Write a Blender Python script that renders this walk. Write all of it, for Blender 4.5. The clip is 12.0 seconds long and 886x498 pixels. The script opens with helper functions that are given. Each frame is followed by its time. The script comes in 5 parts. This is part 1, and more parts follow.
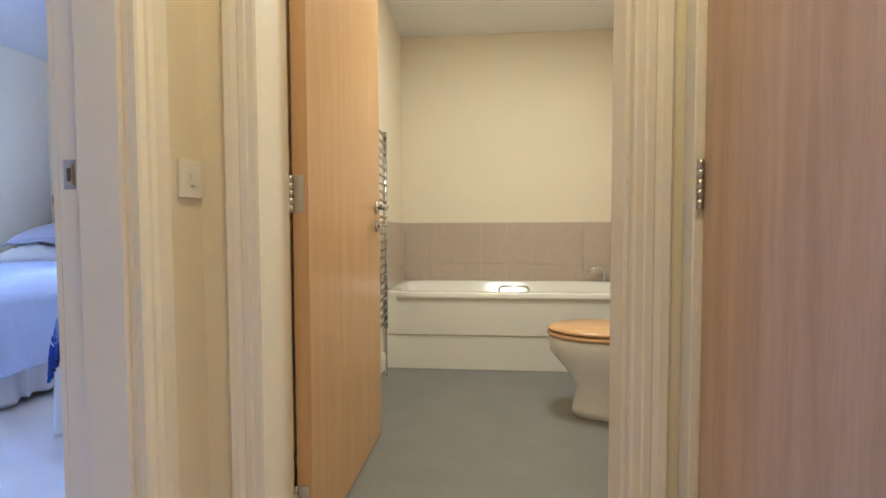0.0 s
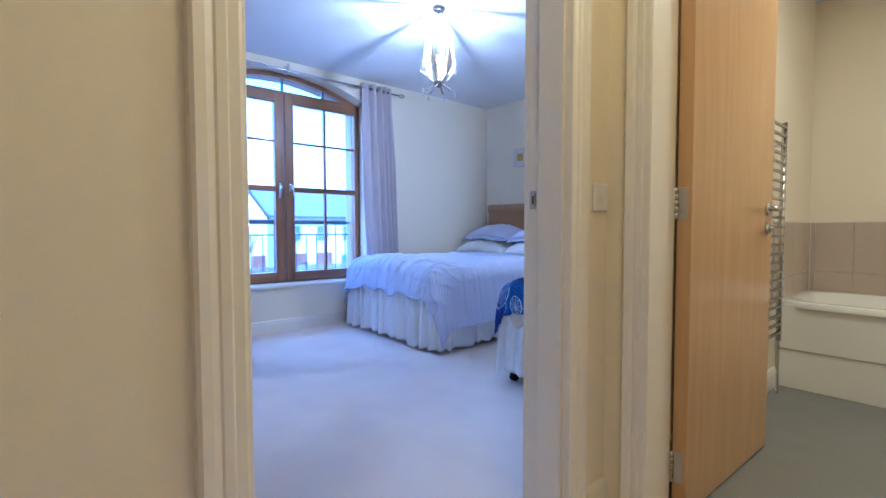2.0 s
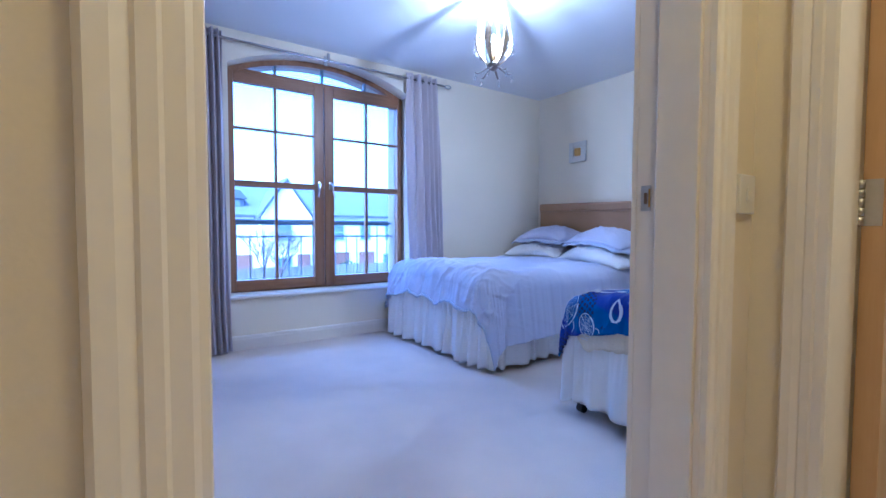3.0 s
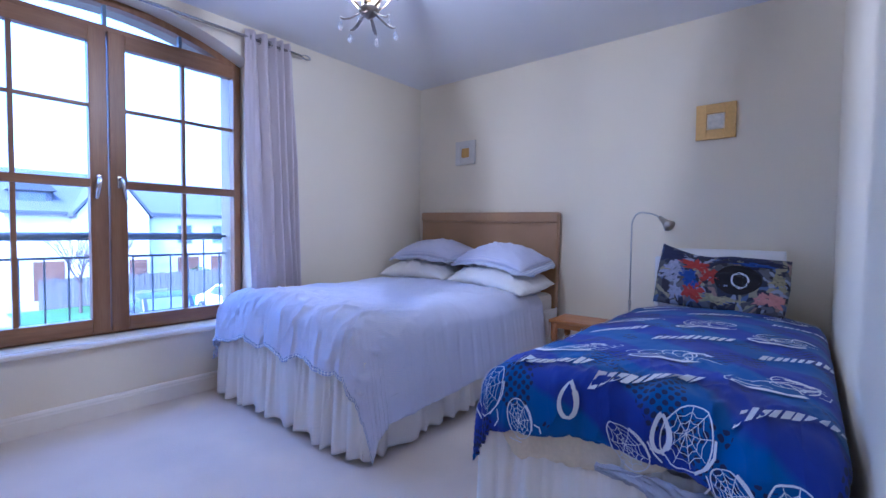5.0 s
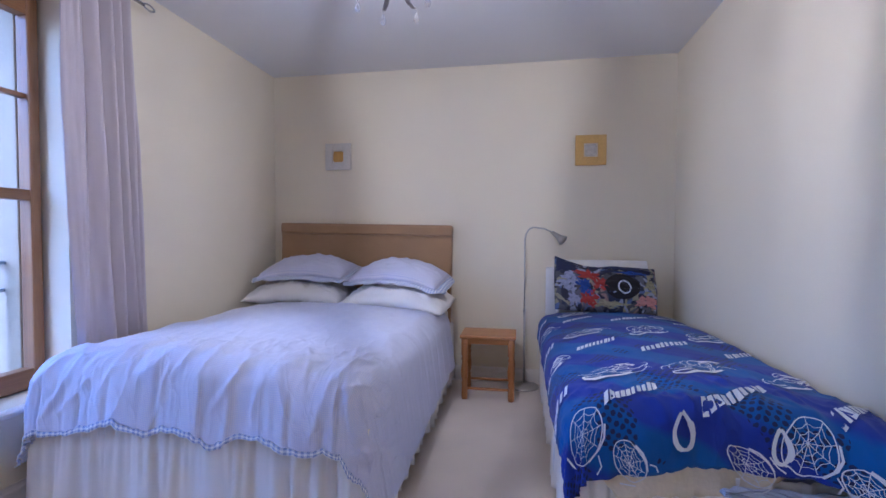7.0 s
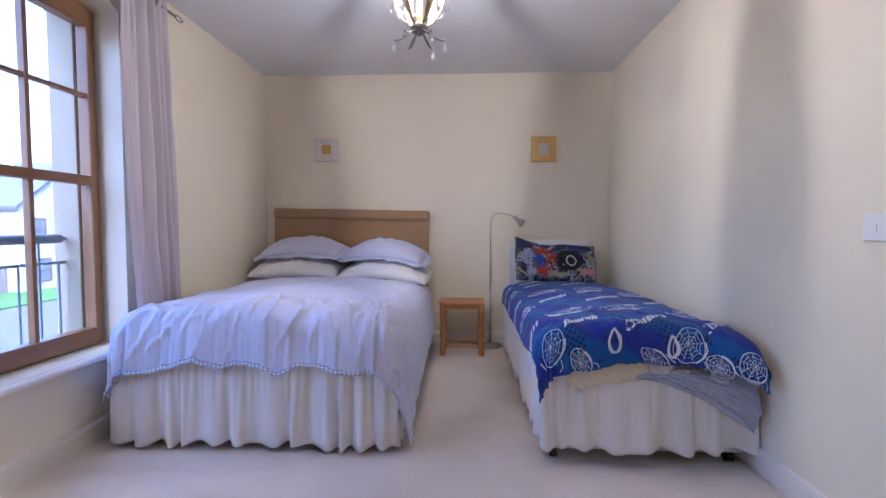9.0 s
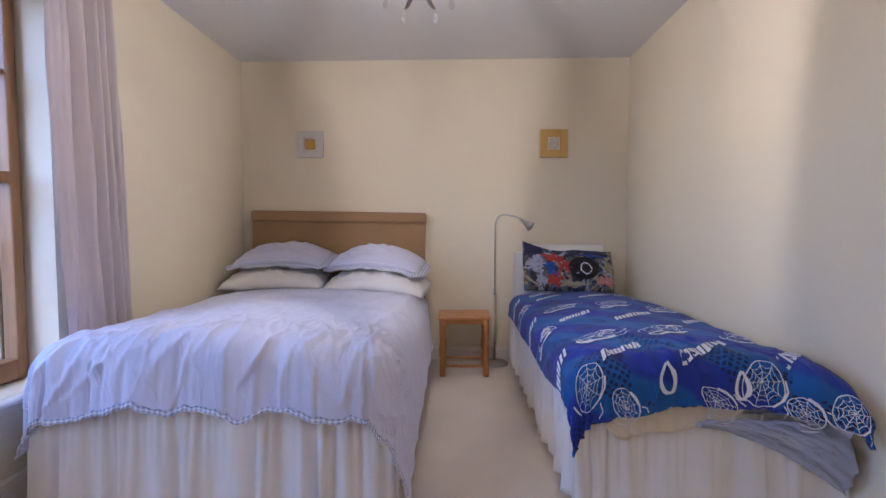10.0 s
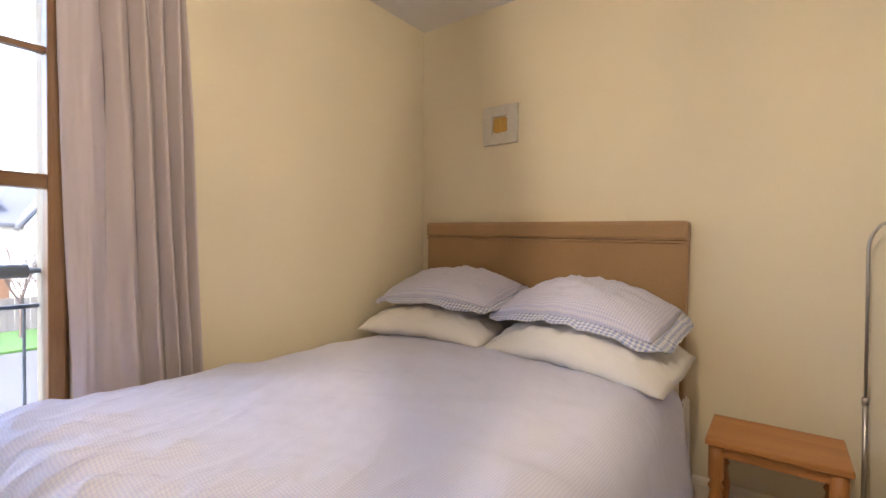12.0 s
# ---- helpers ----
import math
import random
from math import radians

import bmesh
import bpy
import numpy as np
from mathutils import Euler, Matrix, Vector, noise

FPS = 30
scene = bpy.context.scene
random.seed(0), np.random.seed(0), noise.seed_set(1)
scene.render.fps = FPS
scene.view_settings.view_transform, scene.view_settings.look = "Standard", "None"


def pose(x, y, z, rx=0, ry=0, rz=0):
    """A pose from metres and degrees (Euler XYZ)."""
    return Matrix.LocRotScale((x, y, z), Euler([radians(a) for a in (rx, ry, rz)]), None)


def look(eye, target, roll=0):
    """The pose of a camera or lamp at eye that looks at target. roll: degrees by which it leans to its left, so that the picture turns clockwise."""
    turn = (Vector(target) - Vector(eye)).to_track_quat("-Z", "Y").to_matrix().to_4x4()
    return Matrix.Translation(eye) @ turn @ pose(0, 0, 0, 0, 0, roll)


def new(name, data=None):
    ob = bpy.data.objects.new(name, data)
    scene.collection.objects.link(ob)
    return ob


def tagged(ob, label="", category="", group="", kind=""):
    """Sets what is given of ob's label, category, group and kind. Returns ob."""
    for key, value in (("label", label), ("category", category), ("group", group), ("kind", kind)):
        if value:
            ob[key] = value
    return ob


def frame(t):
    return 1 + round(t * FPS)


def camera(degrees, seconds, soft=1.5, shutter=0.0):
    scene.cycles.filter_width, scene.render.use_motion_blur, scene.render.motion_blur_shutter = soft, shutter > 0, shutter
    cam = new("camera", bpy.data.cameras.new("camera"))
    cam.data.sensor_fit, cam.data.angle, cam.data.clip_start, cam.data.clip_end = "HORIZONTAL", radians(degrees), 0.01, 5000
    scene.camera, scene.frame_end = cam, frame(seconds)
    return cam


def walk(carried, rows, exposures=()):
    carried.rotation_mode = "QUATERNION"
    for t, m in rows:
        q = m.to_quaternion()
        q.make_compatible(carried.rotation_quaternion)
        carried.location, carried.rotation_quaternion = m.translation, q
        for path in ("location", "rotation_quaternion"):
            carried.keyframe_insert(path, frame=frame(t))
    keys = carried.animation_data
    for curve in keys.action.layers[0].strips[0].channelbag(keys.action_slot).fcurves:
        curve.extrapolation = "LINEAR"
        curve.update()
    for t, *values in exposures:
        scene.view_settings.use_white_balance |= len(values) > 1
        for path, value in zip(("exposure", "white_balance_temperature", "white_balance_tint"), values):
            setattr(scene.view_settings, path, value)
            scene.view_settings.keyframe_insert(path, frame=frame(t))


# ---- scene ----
cam = camera(89.6, 12.0)
SKY, SUN, CHANDELIER, HALL, BATH = 0.22, 0.8, 4.9, 1.4, 2.8
PATH = [
    (0, (1.667, 1.046, 0.901), (1.485, 3.036, 0.819), -0.2),
    (0.5, (1.788, 0.833, 0.896), (1.171, 2.734, 0.813), -0.4),
    (1, (1.916, 0.706, 0.902), (0.851, 2.397, 0.821), -0.2),
    (1.5, (1.905, 0.679, 0.905), (0.558, 2.155, 0.825), -0.1),
    (2, (1.778, 0.730, 0.917), (0.236, 2.001, 0.833), -0.1),
    (2.5, (1.619, 0.828, 0.926), (-0.020, 1.970, 0.839), 0.0),
    (2.7, (1.553, 0.856, 0.932), (-0.100, 1.976, 0.846), 0.1),
    (4.3, (0.996, 1.251, 0.988), (-0.512, 2.561, 0.905), 0.6),
    (4.5, (0.932, 1.325, 1.005), (-0.52, 2.699, 0.925), 0.5),
    (5, (0.747, 1.479, 1.052), (-0.52, 3.025, 0.973), 0.6),
    (5.5, (0.482, 1.634, 1.111), (-0.552, 3.344, 1.037), 0.5),
    (6, (0.204, 1.704, 1.133), (-0.566, 3.548, 1.069), 0.6),
    (6.5, (-0.037, 1.571, 1.124), (-0.509, 3.514, 1.071), 0.4),
    (7, (-0.243, 1.328, 1.13), (-0.582, 3.298, 1.071), 0.2),
    (7.2, (-0.307, 1.24, 1.127), (-0.623, 3.213, 1.058), -0.2),
    (8.8, (-0.447, 0.69, 1.051), (-0.555, 2.685, 0.969), 0.4),
    (9, (-0.441, 0.715, 1.07), (-0.535, 2.71, 0.97), 0.2),
    (9.5, (-0.478, 0.872, 1.084), (-0.545, 2.869, 0.984), 0.1),
    (10, (-0.51, 1.142, 1.093), (-0.571, 3.139, 0.997), 0.0),
    (10.5, (-0.504, 1.474, 1.113), (-0.562, 3.471, 1.015), -0.0),
    (11, (-0.442, 1.847, 1.102), (-0.539, 3.844, 1.033), -0.1),
    (11.5, (-0.45, 2.222, 1.137), (-0.865, 4.177, 1.063), -0.3),
    (12, (-0.446, 2.594, 1.11), (-1.654, 4.19, 1.082), 0.4),
]
EXPOSURES = [
    (0, 3.60, 3650, 17), (1, 3.45, 3550, 17), (2, 3.23, 3550, 16), (2.7, 3.18, 3550, 17), (4.3, 3.05, 3800, 23), (5.5, 2.98, 4050, 24),
    (7.2, 3.01, 4400, 24), (9, 3.04, 4700, 24), (10, 3.04, 5050, 22), (10.5, 3.13, 5250, 19), (11.3, 3.21, 5900, 16), (12, 3.21, 6350, 15),
]
walk(cam, [(t, look(eye, target, roll)) for t, eye, target, roll in PATH], EXPOSURES)

# ---- world, sun, lamps ----
world = bpy.data.worlds.new("sky")
scene.world = world
world.use_nodes = True
wn = world.node_tree.nodes
sky = wn.new("ShaderNodeTexSky")
sky.sky_type, sky.sun_disc = "NISHITA", False
sky.sun_elevation, sky.sun_rotation = radians(52.7), radians(156.8)
sky.air_density, sky.dust_density, sky.ozone_density = 1.0, 4.0, 1.0
wn["Background"].inputs[1].default_value = SKY
world.node_tree.links.new(sky.outputs[0], wn["Background"].inputs[0])


def lamp(name, kind, energy, colour, place, size=0.05, target=None):
    data = bpy.data.lights.new(name, kind)
    data.energy, data.color = energy, colour
    ob = new(name, data)
    if kind == "SUN":
        data.angle = size
    elif kind == "AREA":
        data.shape, data.size, data.size_y = "RECTANGLE", size[0], size[1]
    else:
        data.shadow_soft_size = size
    ob.matrix_world = look(place, target) if target else pose(*place)
    return ob


lamp("sun", "SUN", SUN, (1.0, 0.97, 0.93), (6, -14, 20), radians(20), (0, 0, 0))
CH = (-0.64, 2.69)
lamp("chandelier_glow", "POINT", CHANDELIER, (1.0, 0.83, 0.60), (CH[0], CH[1], 2.13), 0.008)
lamp("hall_ceiling_glow", "AREA", HALL, (1.0, 0.58, 0.10), (1.72, 1.35, 2.42), (0.3, 0.3), (1.72, 1.35, 0))
lamp("bathroom_ceiling_glow", "AREA", BATH, (1.0, 0.66, 0.225), (1.95, 3.1, 2.42), (0.4, 0.4), (1.95, 3.1, 0))


# ---- materials ----
def material(name, colour, rough=0.6, metal=0.0, grain=60.0, vary=0.06, bump=0.05, stretch=(1, 1, 1), spec=0.5, big=1.5, sheen=0.0):
    """A surface with fine grain and broad unevenness in colour and relief."""
    m = bpy.data.materials.new(name)
    m.use_nodes = True
    n, l = m.node_tree.nodes, m.node_tree.links
    b = n["Principled BSDF"]
    b.inputs["Roughness"].default_value, b.inputs["Metallic"].default_value = rough, metal
    b.inputs["Specular IOR Level"].default_value = spec
    b.inputs["Sheen Weight"].default_value = sheen
    co, mp = n.new("ShaderNodeTexCoord"), n.new("ShaderNodeMapping")
    mp.inputs["Scale"].default_value = stretch
    l.new(co.outputs["Object"], mp.inputs[0])
    fine, broad = n.new("ShaderNodeTexNoise"), n.new("ShaderNodeTexNoise")
    fine.inputs["Scale"].default_value, fine.inputs["Detail"].default_value = grain, 4
    broad.inputs["Scale"].default_value, broad.inputs["Detail"].default_value = big, 3
    l.new(mp.outputs[0], fine.inputs[0])
    l.new(mp.outputs[0], broad.inputs[0])
    add = n.new("ShaderNodeMath")
    add.operation = "ADD"
    l.new(fine.outputs[0], add.inputs[0])
    l.new(broad.outputs[0], add.inputs[1])
    ramp = n.new("ShaderNodeMapRange")
    ramp.inputs["From Min"].default_value, ramp.inputs["From Max"].default_value = 0.6, 1.4
    ramp.inputs["To Min"].default_value, ramp.inputs["To Max"].default_value = 1 - vary, 1 + vary
    l.new(add.outputs[0], ramp.inputs[0])
    mul = n.new("ShaderNodeMix")
    mul.data_type, mul.blend_type = "RGBA", "MULTIPLY"
    mul.inputs["Factor"].default_value = 1
    mul.inputs["A"].default_value = (*colour, 1)
    l.new(ramp.outputs[0], mul.inputs["B"])
    l.new(mul.outputs["Result"], b.inputs["Base Color"])
    if bump:
        bp = n.new("ShaderNodeBump")
        bp.inputs["Strength"].default_value, bp.inputs["Distance"].default_value = bump, 0.01
        l.new(fine.outputs[0], bp.inputs["Height"])
        l.new(bp.outputs[0], b.inputs["Normal"])
    return m


def wood(name, colour, dark, along="z", scale=18.0, rough=0.45, contrast=1.0):
    """Straight-grained timber: stretched noise bands between two browns."""
    m = bpy.data.materials.new(name)
    m.use_nodes = True
    n, l = m.node_tree.nodes, m.node_tree.links
    b = n["Principled BSDF"]
    b.inputs["Roughness"].default_value = rough
    co, mp = n.new("ShaderNodeTexCoord"), n.new("ShaderNodeMapping")
    mp.inputs["Scale"].default_value = {"x": (0.06, 1, 1), "y": (1, 0.06, 1), "z": (1, 1, 0.06)}[along]
    l.new(co.outputs["Object"], mp.inputs[0])
    a, c = n.new("ShaderNodeTexNoise"), n.new("ShaderNodeTexNoise")
    a.inputs["Scale"].default_value, a.inputs["Detail"].default_value = scale, 6
    c.inputs["Scale"].default_value, c.inputs["Detail"].default_value = scale * 9, 3
    l.new(mp.outputs[0], a.inputs[0])
    l.new(mp.outputs[0], c.inputs[0])
    mix = n.new("ShaderNodeMath")
    mix.operation = "MULTIPLY_ADD"
    mix.inputs[1].default_value = 0.4
    l.new(c.outputs[0], mix.inputs[0])
    l.new(a.outputs[0], mix.inputs[2])
    ramp = n.new("ShaderNodeValToRGB")
    ramp.color_ramp.elements[0].position, ramp.color_ramp.elements[1].position = 0.7 - 0.25 * contrast, 0.7 + 0.25 * contrast
    ramp.color_ramp.elements[0].color, ramp.color_ramp.elements[1].color = (*dark, 1), (*colour, 1)
    l.new(mix.outputs[0], ramp.inputs[0])
    l.new(ramp.outputs[0], b.inputs["Base Color"])
    bp = n.new("ShaderNodeBump")
    bp.inputs["Strength"].default_value, bp.inputs["Distance"].default_value = 0.08, 0.004
    l.new(mix.outputs[0], bp.inputs["Height"])
    l.new(bp.outputs[0], b.inputs["Normal"])
    return m


def cloth_light(name, colour, rough, passes=0.3, **more):
    """Cloth thin enough to let some daylight through it."""
    m = material(name, colour, rough, **more)
    n, l = m.node_tree.nodes, m.node_tree.links
    b, out = n["Principled BSDF"], n["Material Output"]
    tr, mix = n.new("ShaderNodeBsdfTranslucent"), n.new("ShaderNodeMixShader")
    tr.inputs[0].default_value = (*colour, 1)
    mix.inputs[0].default_value = passes
    l.new(b.outputs[0], mix.inputs[1])
    l.new(tr.outputs[0], mix.inputs[2])
    l.new(mix.outputs[0], out.inputs[0])
    return m


def creases(n, l, shader, coord, turn, strength, start=0.0):
    """Sharp slanting crumples in cloth: the narrow crests of a stretched noise, at two sizes."""
    last = None
    along, fade = n.new("ShaderNodeSeparateXYZ"), n.new("ShaderNodeMapRange")
    l.new(coord, along.inputs[0])
    l.new(along.outputs[1], fade.inputs[0])
    for key, val in (("From Min", start - 0.01), ("From Max", start + 0.45), ("To Min", strength * 0.15), ("To Max", strength)):
        fade.inputs[key].default_value = val
    for k, (sx, sy, rot) in enumerate(((5, 2.0, turn), (11, 3.5, -turn * 0.6))):
        mp, nz = n.new("ShaderNodeMapping"), n.new("ShaderNodeTexNoise")
        mp.inputs["Rotation"].default_value, mp.inputs["Scale"].default_value = (0, 0, rot), (sx, sy, sy)
        nz.inputs["Scale"].default_value, nz.inputs["Detail"].default_value, nz.inputs["Distortion"].default_value = 1.0, 1.5, 0.9
        l.new(coord, mp.inputs[0])
        l.new(mp.outputs[0], nz.inputs[0])
        off, mag, inv, pw = (n.new("ShaderNodeMath") for _ in range(4))
        off.operation, off.inputs[1].default_value = "SUBTRACT", 0.5
        mag.operation = "ABSOLUTE"
        inv.operation, inv.use_clamp = "MULTIPLY_ADD", True
        inv.inputs[1].default_value, inv.inputs[2].default_value = -9.0, 1.0
        pw.operation, pw.inputs[1].default_value = "POWER", 2.0
        for a, c in ((nz, off), (off, mag), (mag, inv), (inv, pw)):
            l.new(a.outputs[0], c.inputs[0])
        bp = n.new("ShaderNodeBump")
        bp.inputs["Distance"].default_value = 0.012 / (k + 1)
        l.new(fade.outputs[0], bp.inputs["Strength"])
        l.new(pw.outputs[0], bp.inputs["Height"])
        if last:
            l.new(last.outputs[0], bp.inputs["Normal"])
        last = bp
    l.new(last.outputs[0], shader.inputs["Normal"])


def gingham(name, light, dark, size, amount, rough=0.85):
    """Small woven checks on the UV sheet, in metres."""
    m = bpy.data.materials.new(name)
    m.use_nodes = True
    n, l = m.node_tree.nodes, m.node_tree.links
    b = n["Principled BSDF"]
    b.inputs["Roughness"].default_value, b.inputs["Sheen Weight"].default_value = rough, 0.15
    co, sep = n.new("ShaderNodeTexCoord"), n.new("ShaderNodeSeparateXYZ")
    l.new(co.outputs["UV"], sep.inputs[0])
    bands = []
    for axis in (0, 1):
        k, s = n.new("ShaderNodeMath"), n.new("ShaderNodeMath")
        k.operation, k.inputs[1].default_value = "MULTIPLY", math.pi / size
        s.operation = "SINE"
        l.new(sep.outputs[axis], k.inputs[0])
        l.new(k.outputs[0], s.inputs[0])
        r = n.new("ShaderNodeMapRange")
        r.inputs["From Min"].default_value, r.inputs["From Max"].default_value = -0.25, 0.25
        l.new(s.outputs[0], r.inputs[0])
        bands.append(r)
    add = n.new("ShaderNodeMath")
    add.operation = "ADD"
    l.new(bands[0].outputs[0], add.inputs[0])
    l.new(bands[1].outputs[0], add.inputs[1])
    half = n.new("ShaderNodeMath")
    half.operation, half.inputs[1].default_value = "MULTIPLY", 0.5 * amount
    l.new(add.outputs[0], half.inputs[0])
    mix = n.new("ShaderNodeMix")
    mix.data_type = "RGBA"
    mix.inputs["A"].default_value, mix.inputs["B"].default_value = (*light, 1), (*dark, 1)
    l.new(half.outputs[0], mix.inputs["Factor"])
    l.new(mix.outputs["Result"], b.inputs["Base Color"])
    creases(n, l, b, co.outputs["UV"], 0.8, 0.22, 1.0 if amount < 0.7 else 0.0)
    return m


def banded_blue(name):
    """Royal blue printed cotton with slanting lighter bands of small dark dots."""
    m = bpy.data.materials.new(name)
    m.use_nodes = True
    n, l = m.node_tree.nodes, m.node_tree.links
    b = n["Principled BSDF"]
    b.inputs["Roughness"].default_value, b.inputs["Sheen Weight"].default_value = 0.8, 0.1
    co, mp = n.new("ShaderNodeTexCoord"), n.new("ShaderNodeMapping")
    mp.inputs["Rotation"].default_value = (0, 0, radians(-32))
    l.new(co.outputs["UV"], mp.inputs[0])
    wob, vadd = n.new("ShaderNodeTexNoise"), n.new("ShaderNodeVectorMath")
    wob.inputs["Scale"].default_value = 3.0
    l.new(co.outputs["UV"], wob.inputs[0])
    sc = n.new("ShaderNodeVectorMath")
    sc.operation, sc.inputs["Scale"].default_value = "SCALE", 0.16
    l.new(wob.outputs["Color"], sc.inputs[0])
    l.new(mp.outputs[0], vadd.inputs[0])
    l.new(sc.outputs[0], vadd.inputs[1])
    wave = n.new("ShaderNodeTexWave")
    wave.bands_direction = "Y"
    wave.inputs["Scale"].default_value, wave.inputs["Distortion"].default_value = 0.95, 0.6
    l.new(vadd.outputs[0], wave.inputs[0])
    ramp = n.new("ShaderNodeValToRGB")
    e = ramp.color_ramp.elements
    e[0].position, e[0].color = 0.42, (0.009, 0.030, 0.31, 1)
    e[1].position, e[1].color = 0.64, (0.006, 0.085, 0.34, 1)
    l.new(wave.outputs["Color"], ramp.inputs[0])
    vor = n.new("ShaderNodeTexVoronoi")
    vor.inputs["Scale"].default_value, vor.inputs["Randomness"].default_value = 48, 0.12
    l.new(mp.outputs[0], vor.inputs[0])
    dot = n.new("ShaderNodeMath")
    dot.operation, dot.inputs[1].default_value = "LESS_THAN", 0.36
    l.new(vor.outputs["Distance"], dot.inputs[0])
    patch, cut = n.new("ShaderNodeTexNoise"), n.new("ShaderNodeMath")
    patch.inputs["Scale"].default_value = 4.5
    l.new(co.outputs["UV"], patch.inputs[0])
    cut.operation, cut.inputs[1].default_value = "GREATER_THAN", 0.55
    l.new(patch.outputs[0], cut.inputs[0])
    both = n.new("ShaderNodeMath")
    both.operation = "MULTIPLY"
    l.new(dot.outputs[0], both.inputs[0])
    l.new(cut.outputs[0], both.inputs[1])
    mix = n.new("ShaderNodeMix")
    mix.data_type = "RGBA"
    mix.inputs["B"].default_value = (0.004, 0.015, 0.09, 1)
    l.new(both.outputs[0], mix.inputs["Factor"])
    l.new(ramp.outputs[0], mix.inputs["A"])
    l.new(mix.outputs["Result"], b.inputs["Base Color"])
    creases(n, l, b, co.outputs["UV"], 0.9, 0.22, 1.0)
    return m


def picture_print(name):
    """A crowded many-coloured print on dark cotton, broken into patches."""
    m = bpy.data.materials.new(name)
    m.use_nodes = True
    n, l = m.node_tree.nodes, m.node_tree.links
    b = n["Principled BSDF"]
    b.inputs["Roughness"].default_value = 0.8
    co, wob = n.new("ShaderNodeTexCoord"), n.new("ShaderNodeTexNoise")
    wob.inputs["Scale"].default_value = 7
    l.new(co.outputs["UV"], wob.inputs[0])
    mixv = n.new("ShaderNodeMix")
    mixv.data_type = "RGBA"
    mixv.inputs["Factor"].default_value = 0.16
    l.new(co.outputs["UV"], mixv.inputs["A"])
    l.new(wob.outputs["Color"], mixv.inputs["B"])
    vor = n.new("ShaderNodeTexVoronoi")
    vor.inputs["Scale"].default_value = 34
    l.new(mixv.outputs["Result"], vor.inputs[0])
    sep, ramp = n.new("ShaderNodeSeparateColor"), n.new("ShaderNodeValToRGB")
    l.new(vor.outputs["Color"], sep.inputs[0])
    ramp.color_ramp.interpolation = "CONSTANT"
    cols = [(0, (0.03, 0.035, 0.07)), (0.2, (0.09, 0.09, 0.10)), (0.36, (0.34, 0.36, 0.46)), (0.5, (0.14, 0.14, 0.17)),
            (0.62, (0.34, 0.31, 0.20)), (0.74, (0.03, 0.03, 0.05)), (0.86, (0.30, 0.20, 0.17)), (0.93, (0.12, 0.16, 0.30))]
    while len(ramp.color_ramp.elements) < len(cols):
        ramp.color_ramp.elements.new(0.5)
    for e, (p, c) in zip(ramp.color_ramp.elements, cols):
        e.position, e.color = p, (*c, 1)
    l.new(sep.outputs[0], ramp.inputs[0])
    l.new(ramp.outputs[0], b.inputs["Base Color"])
    return m


def glass(name, tint=(1, 1, 1), gloss=0.08, milk=0.0):
    m = bpy.data.materials.new(name)
    m.use_nodes = True
    n, l = m.node_tree.nodes, m.node_tree.links
    n.remove(n["Principled BSDF"])
    t, g, mix = n.new("ShaderNodeBsdfTransparent"), n.new("ShaderNodeBsdfGlossy"), n.new("ShaderNodeMixShader")
    t.inputs[0].default_value = (*tint, 1)
    g.inputs["Roughness"].default_value = 0.02
    mix.inputs[0].default_value = gloss
    l.new(t.outputs[0], mix.inputs[1])
    l.new(g.outputs[0], mix.inputs[2])
    last = mix
    if milk:
        d, last = n.new("ShaderNodeBsdfTranslucent"), n.new("ShaderNodeMixShader")
        d.inputs[0].default_value = (0.9, 0.9, 0.92, 1)
        last.inputs[0].default_value = milk
        l.new(mix.outputs[0], last.inputs[1])
        l.new(d.outputs[0], last.inputs[2])
    l.new(last.outputs[0], n["Material Output"].inputs[0])
    return m


def glow(name, colour, strength):
    m = bpy.data.materials.new(name)
    m.use_nodes = True
    b = m.node_tree.nodes["Principled BSDF"]
    b.inputs["Base Color"].default_value = (*colour, 1)
    b.inputs["Emission Color"].default_value, b.inputs["Emission Strength"].default_value = (*colour, 1), strength
    return m


M_WALL = material("magnolia_paint", (0.80, 0.72, 0.545), 0.75, grain=180, vary=0.02, bump=0.04, spec=0.25)
M_CEIL = material("white_ceiling_paint", (0.80, 0.79, 0.77), 0.85, grain=120, vary=0.015, bump=0.04, spec=0.2)
M_TRIM = material("cream_gloss_paint", (0.80, 0.74, 0.64), 0.35, grain=30, vary=0.025, bump=0.02)
M_CARPET = material("cream_carpet", (0.76, 0.67, 0.57), 0.95, grain=420, vary=0.14, bump=0.5, spec=0.1, big=2.5, sheen=0.2)
M_VINYL = material("grey_vinyl_floor", (0.205, 0.20, 0.195), 0.5, grain=90, vary=0.12, bump=0.04, big=5)
M_OAK = wood("oak_window_timber", (0.31, 0.165, 0.062), (0.19, 0.088, 0.030), "z", 22, 0.4)
M_OAK_Y = wood("oak_window_timber_cross", (0.31, 0.165, 0.062), (0.19, 0.088, 0.030), "y", 22, 0.4)
M_DOOR = wood("beech_veneer", (0.57, 0.365, 0.13), (0.48, 0.295, 0.095), "z", 30, 0.27, 1.2)
M_DOOR2 = wood("pale_ash_veneer", (0.55, 0.40, 0.26), (0.42, 0.295, 0.18), "z", 26, 0.45, 0.8)
M_PINE = wood("orange_pine", (0.50, 0.22, 0.06), (0.36, 0.14, 0.035), "z", 25, 0.4)
M_PINE_X = wood("orange_pine_top", (0.52, 0.24, 0.07), (0.40, 0.16, 0.04), "x", 25, 0.35)
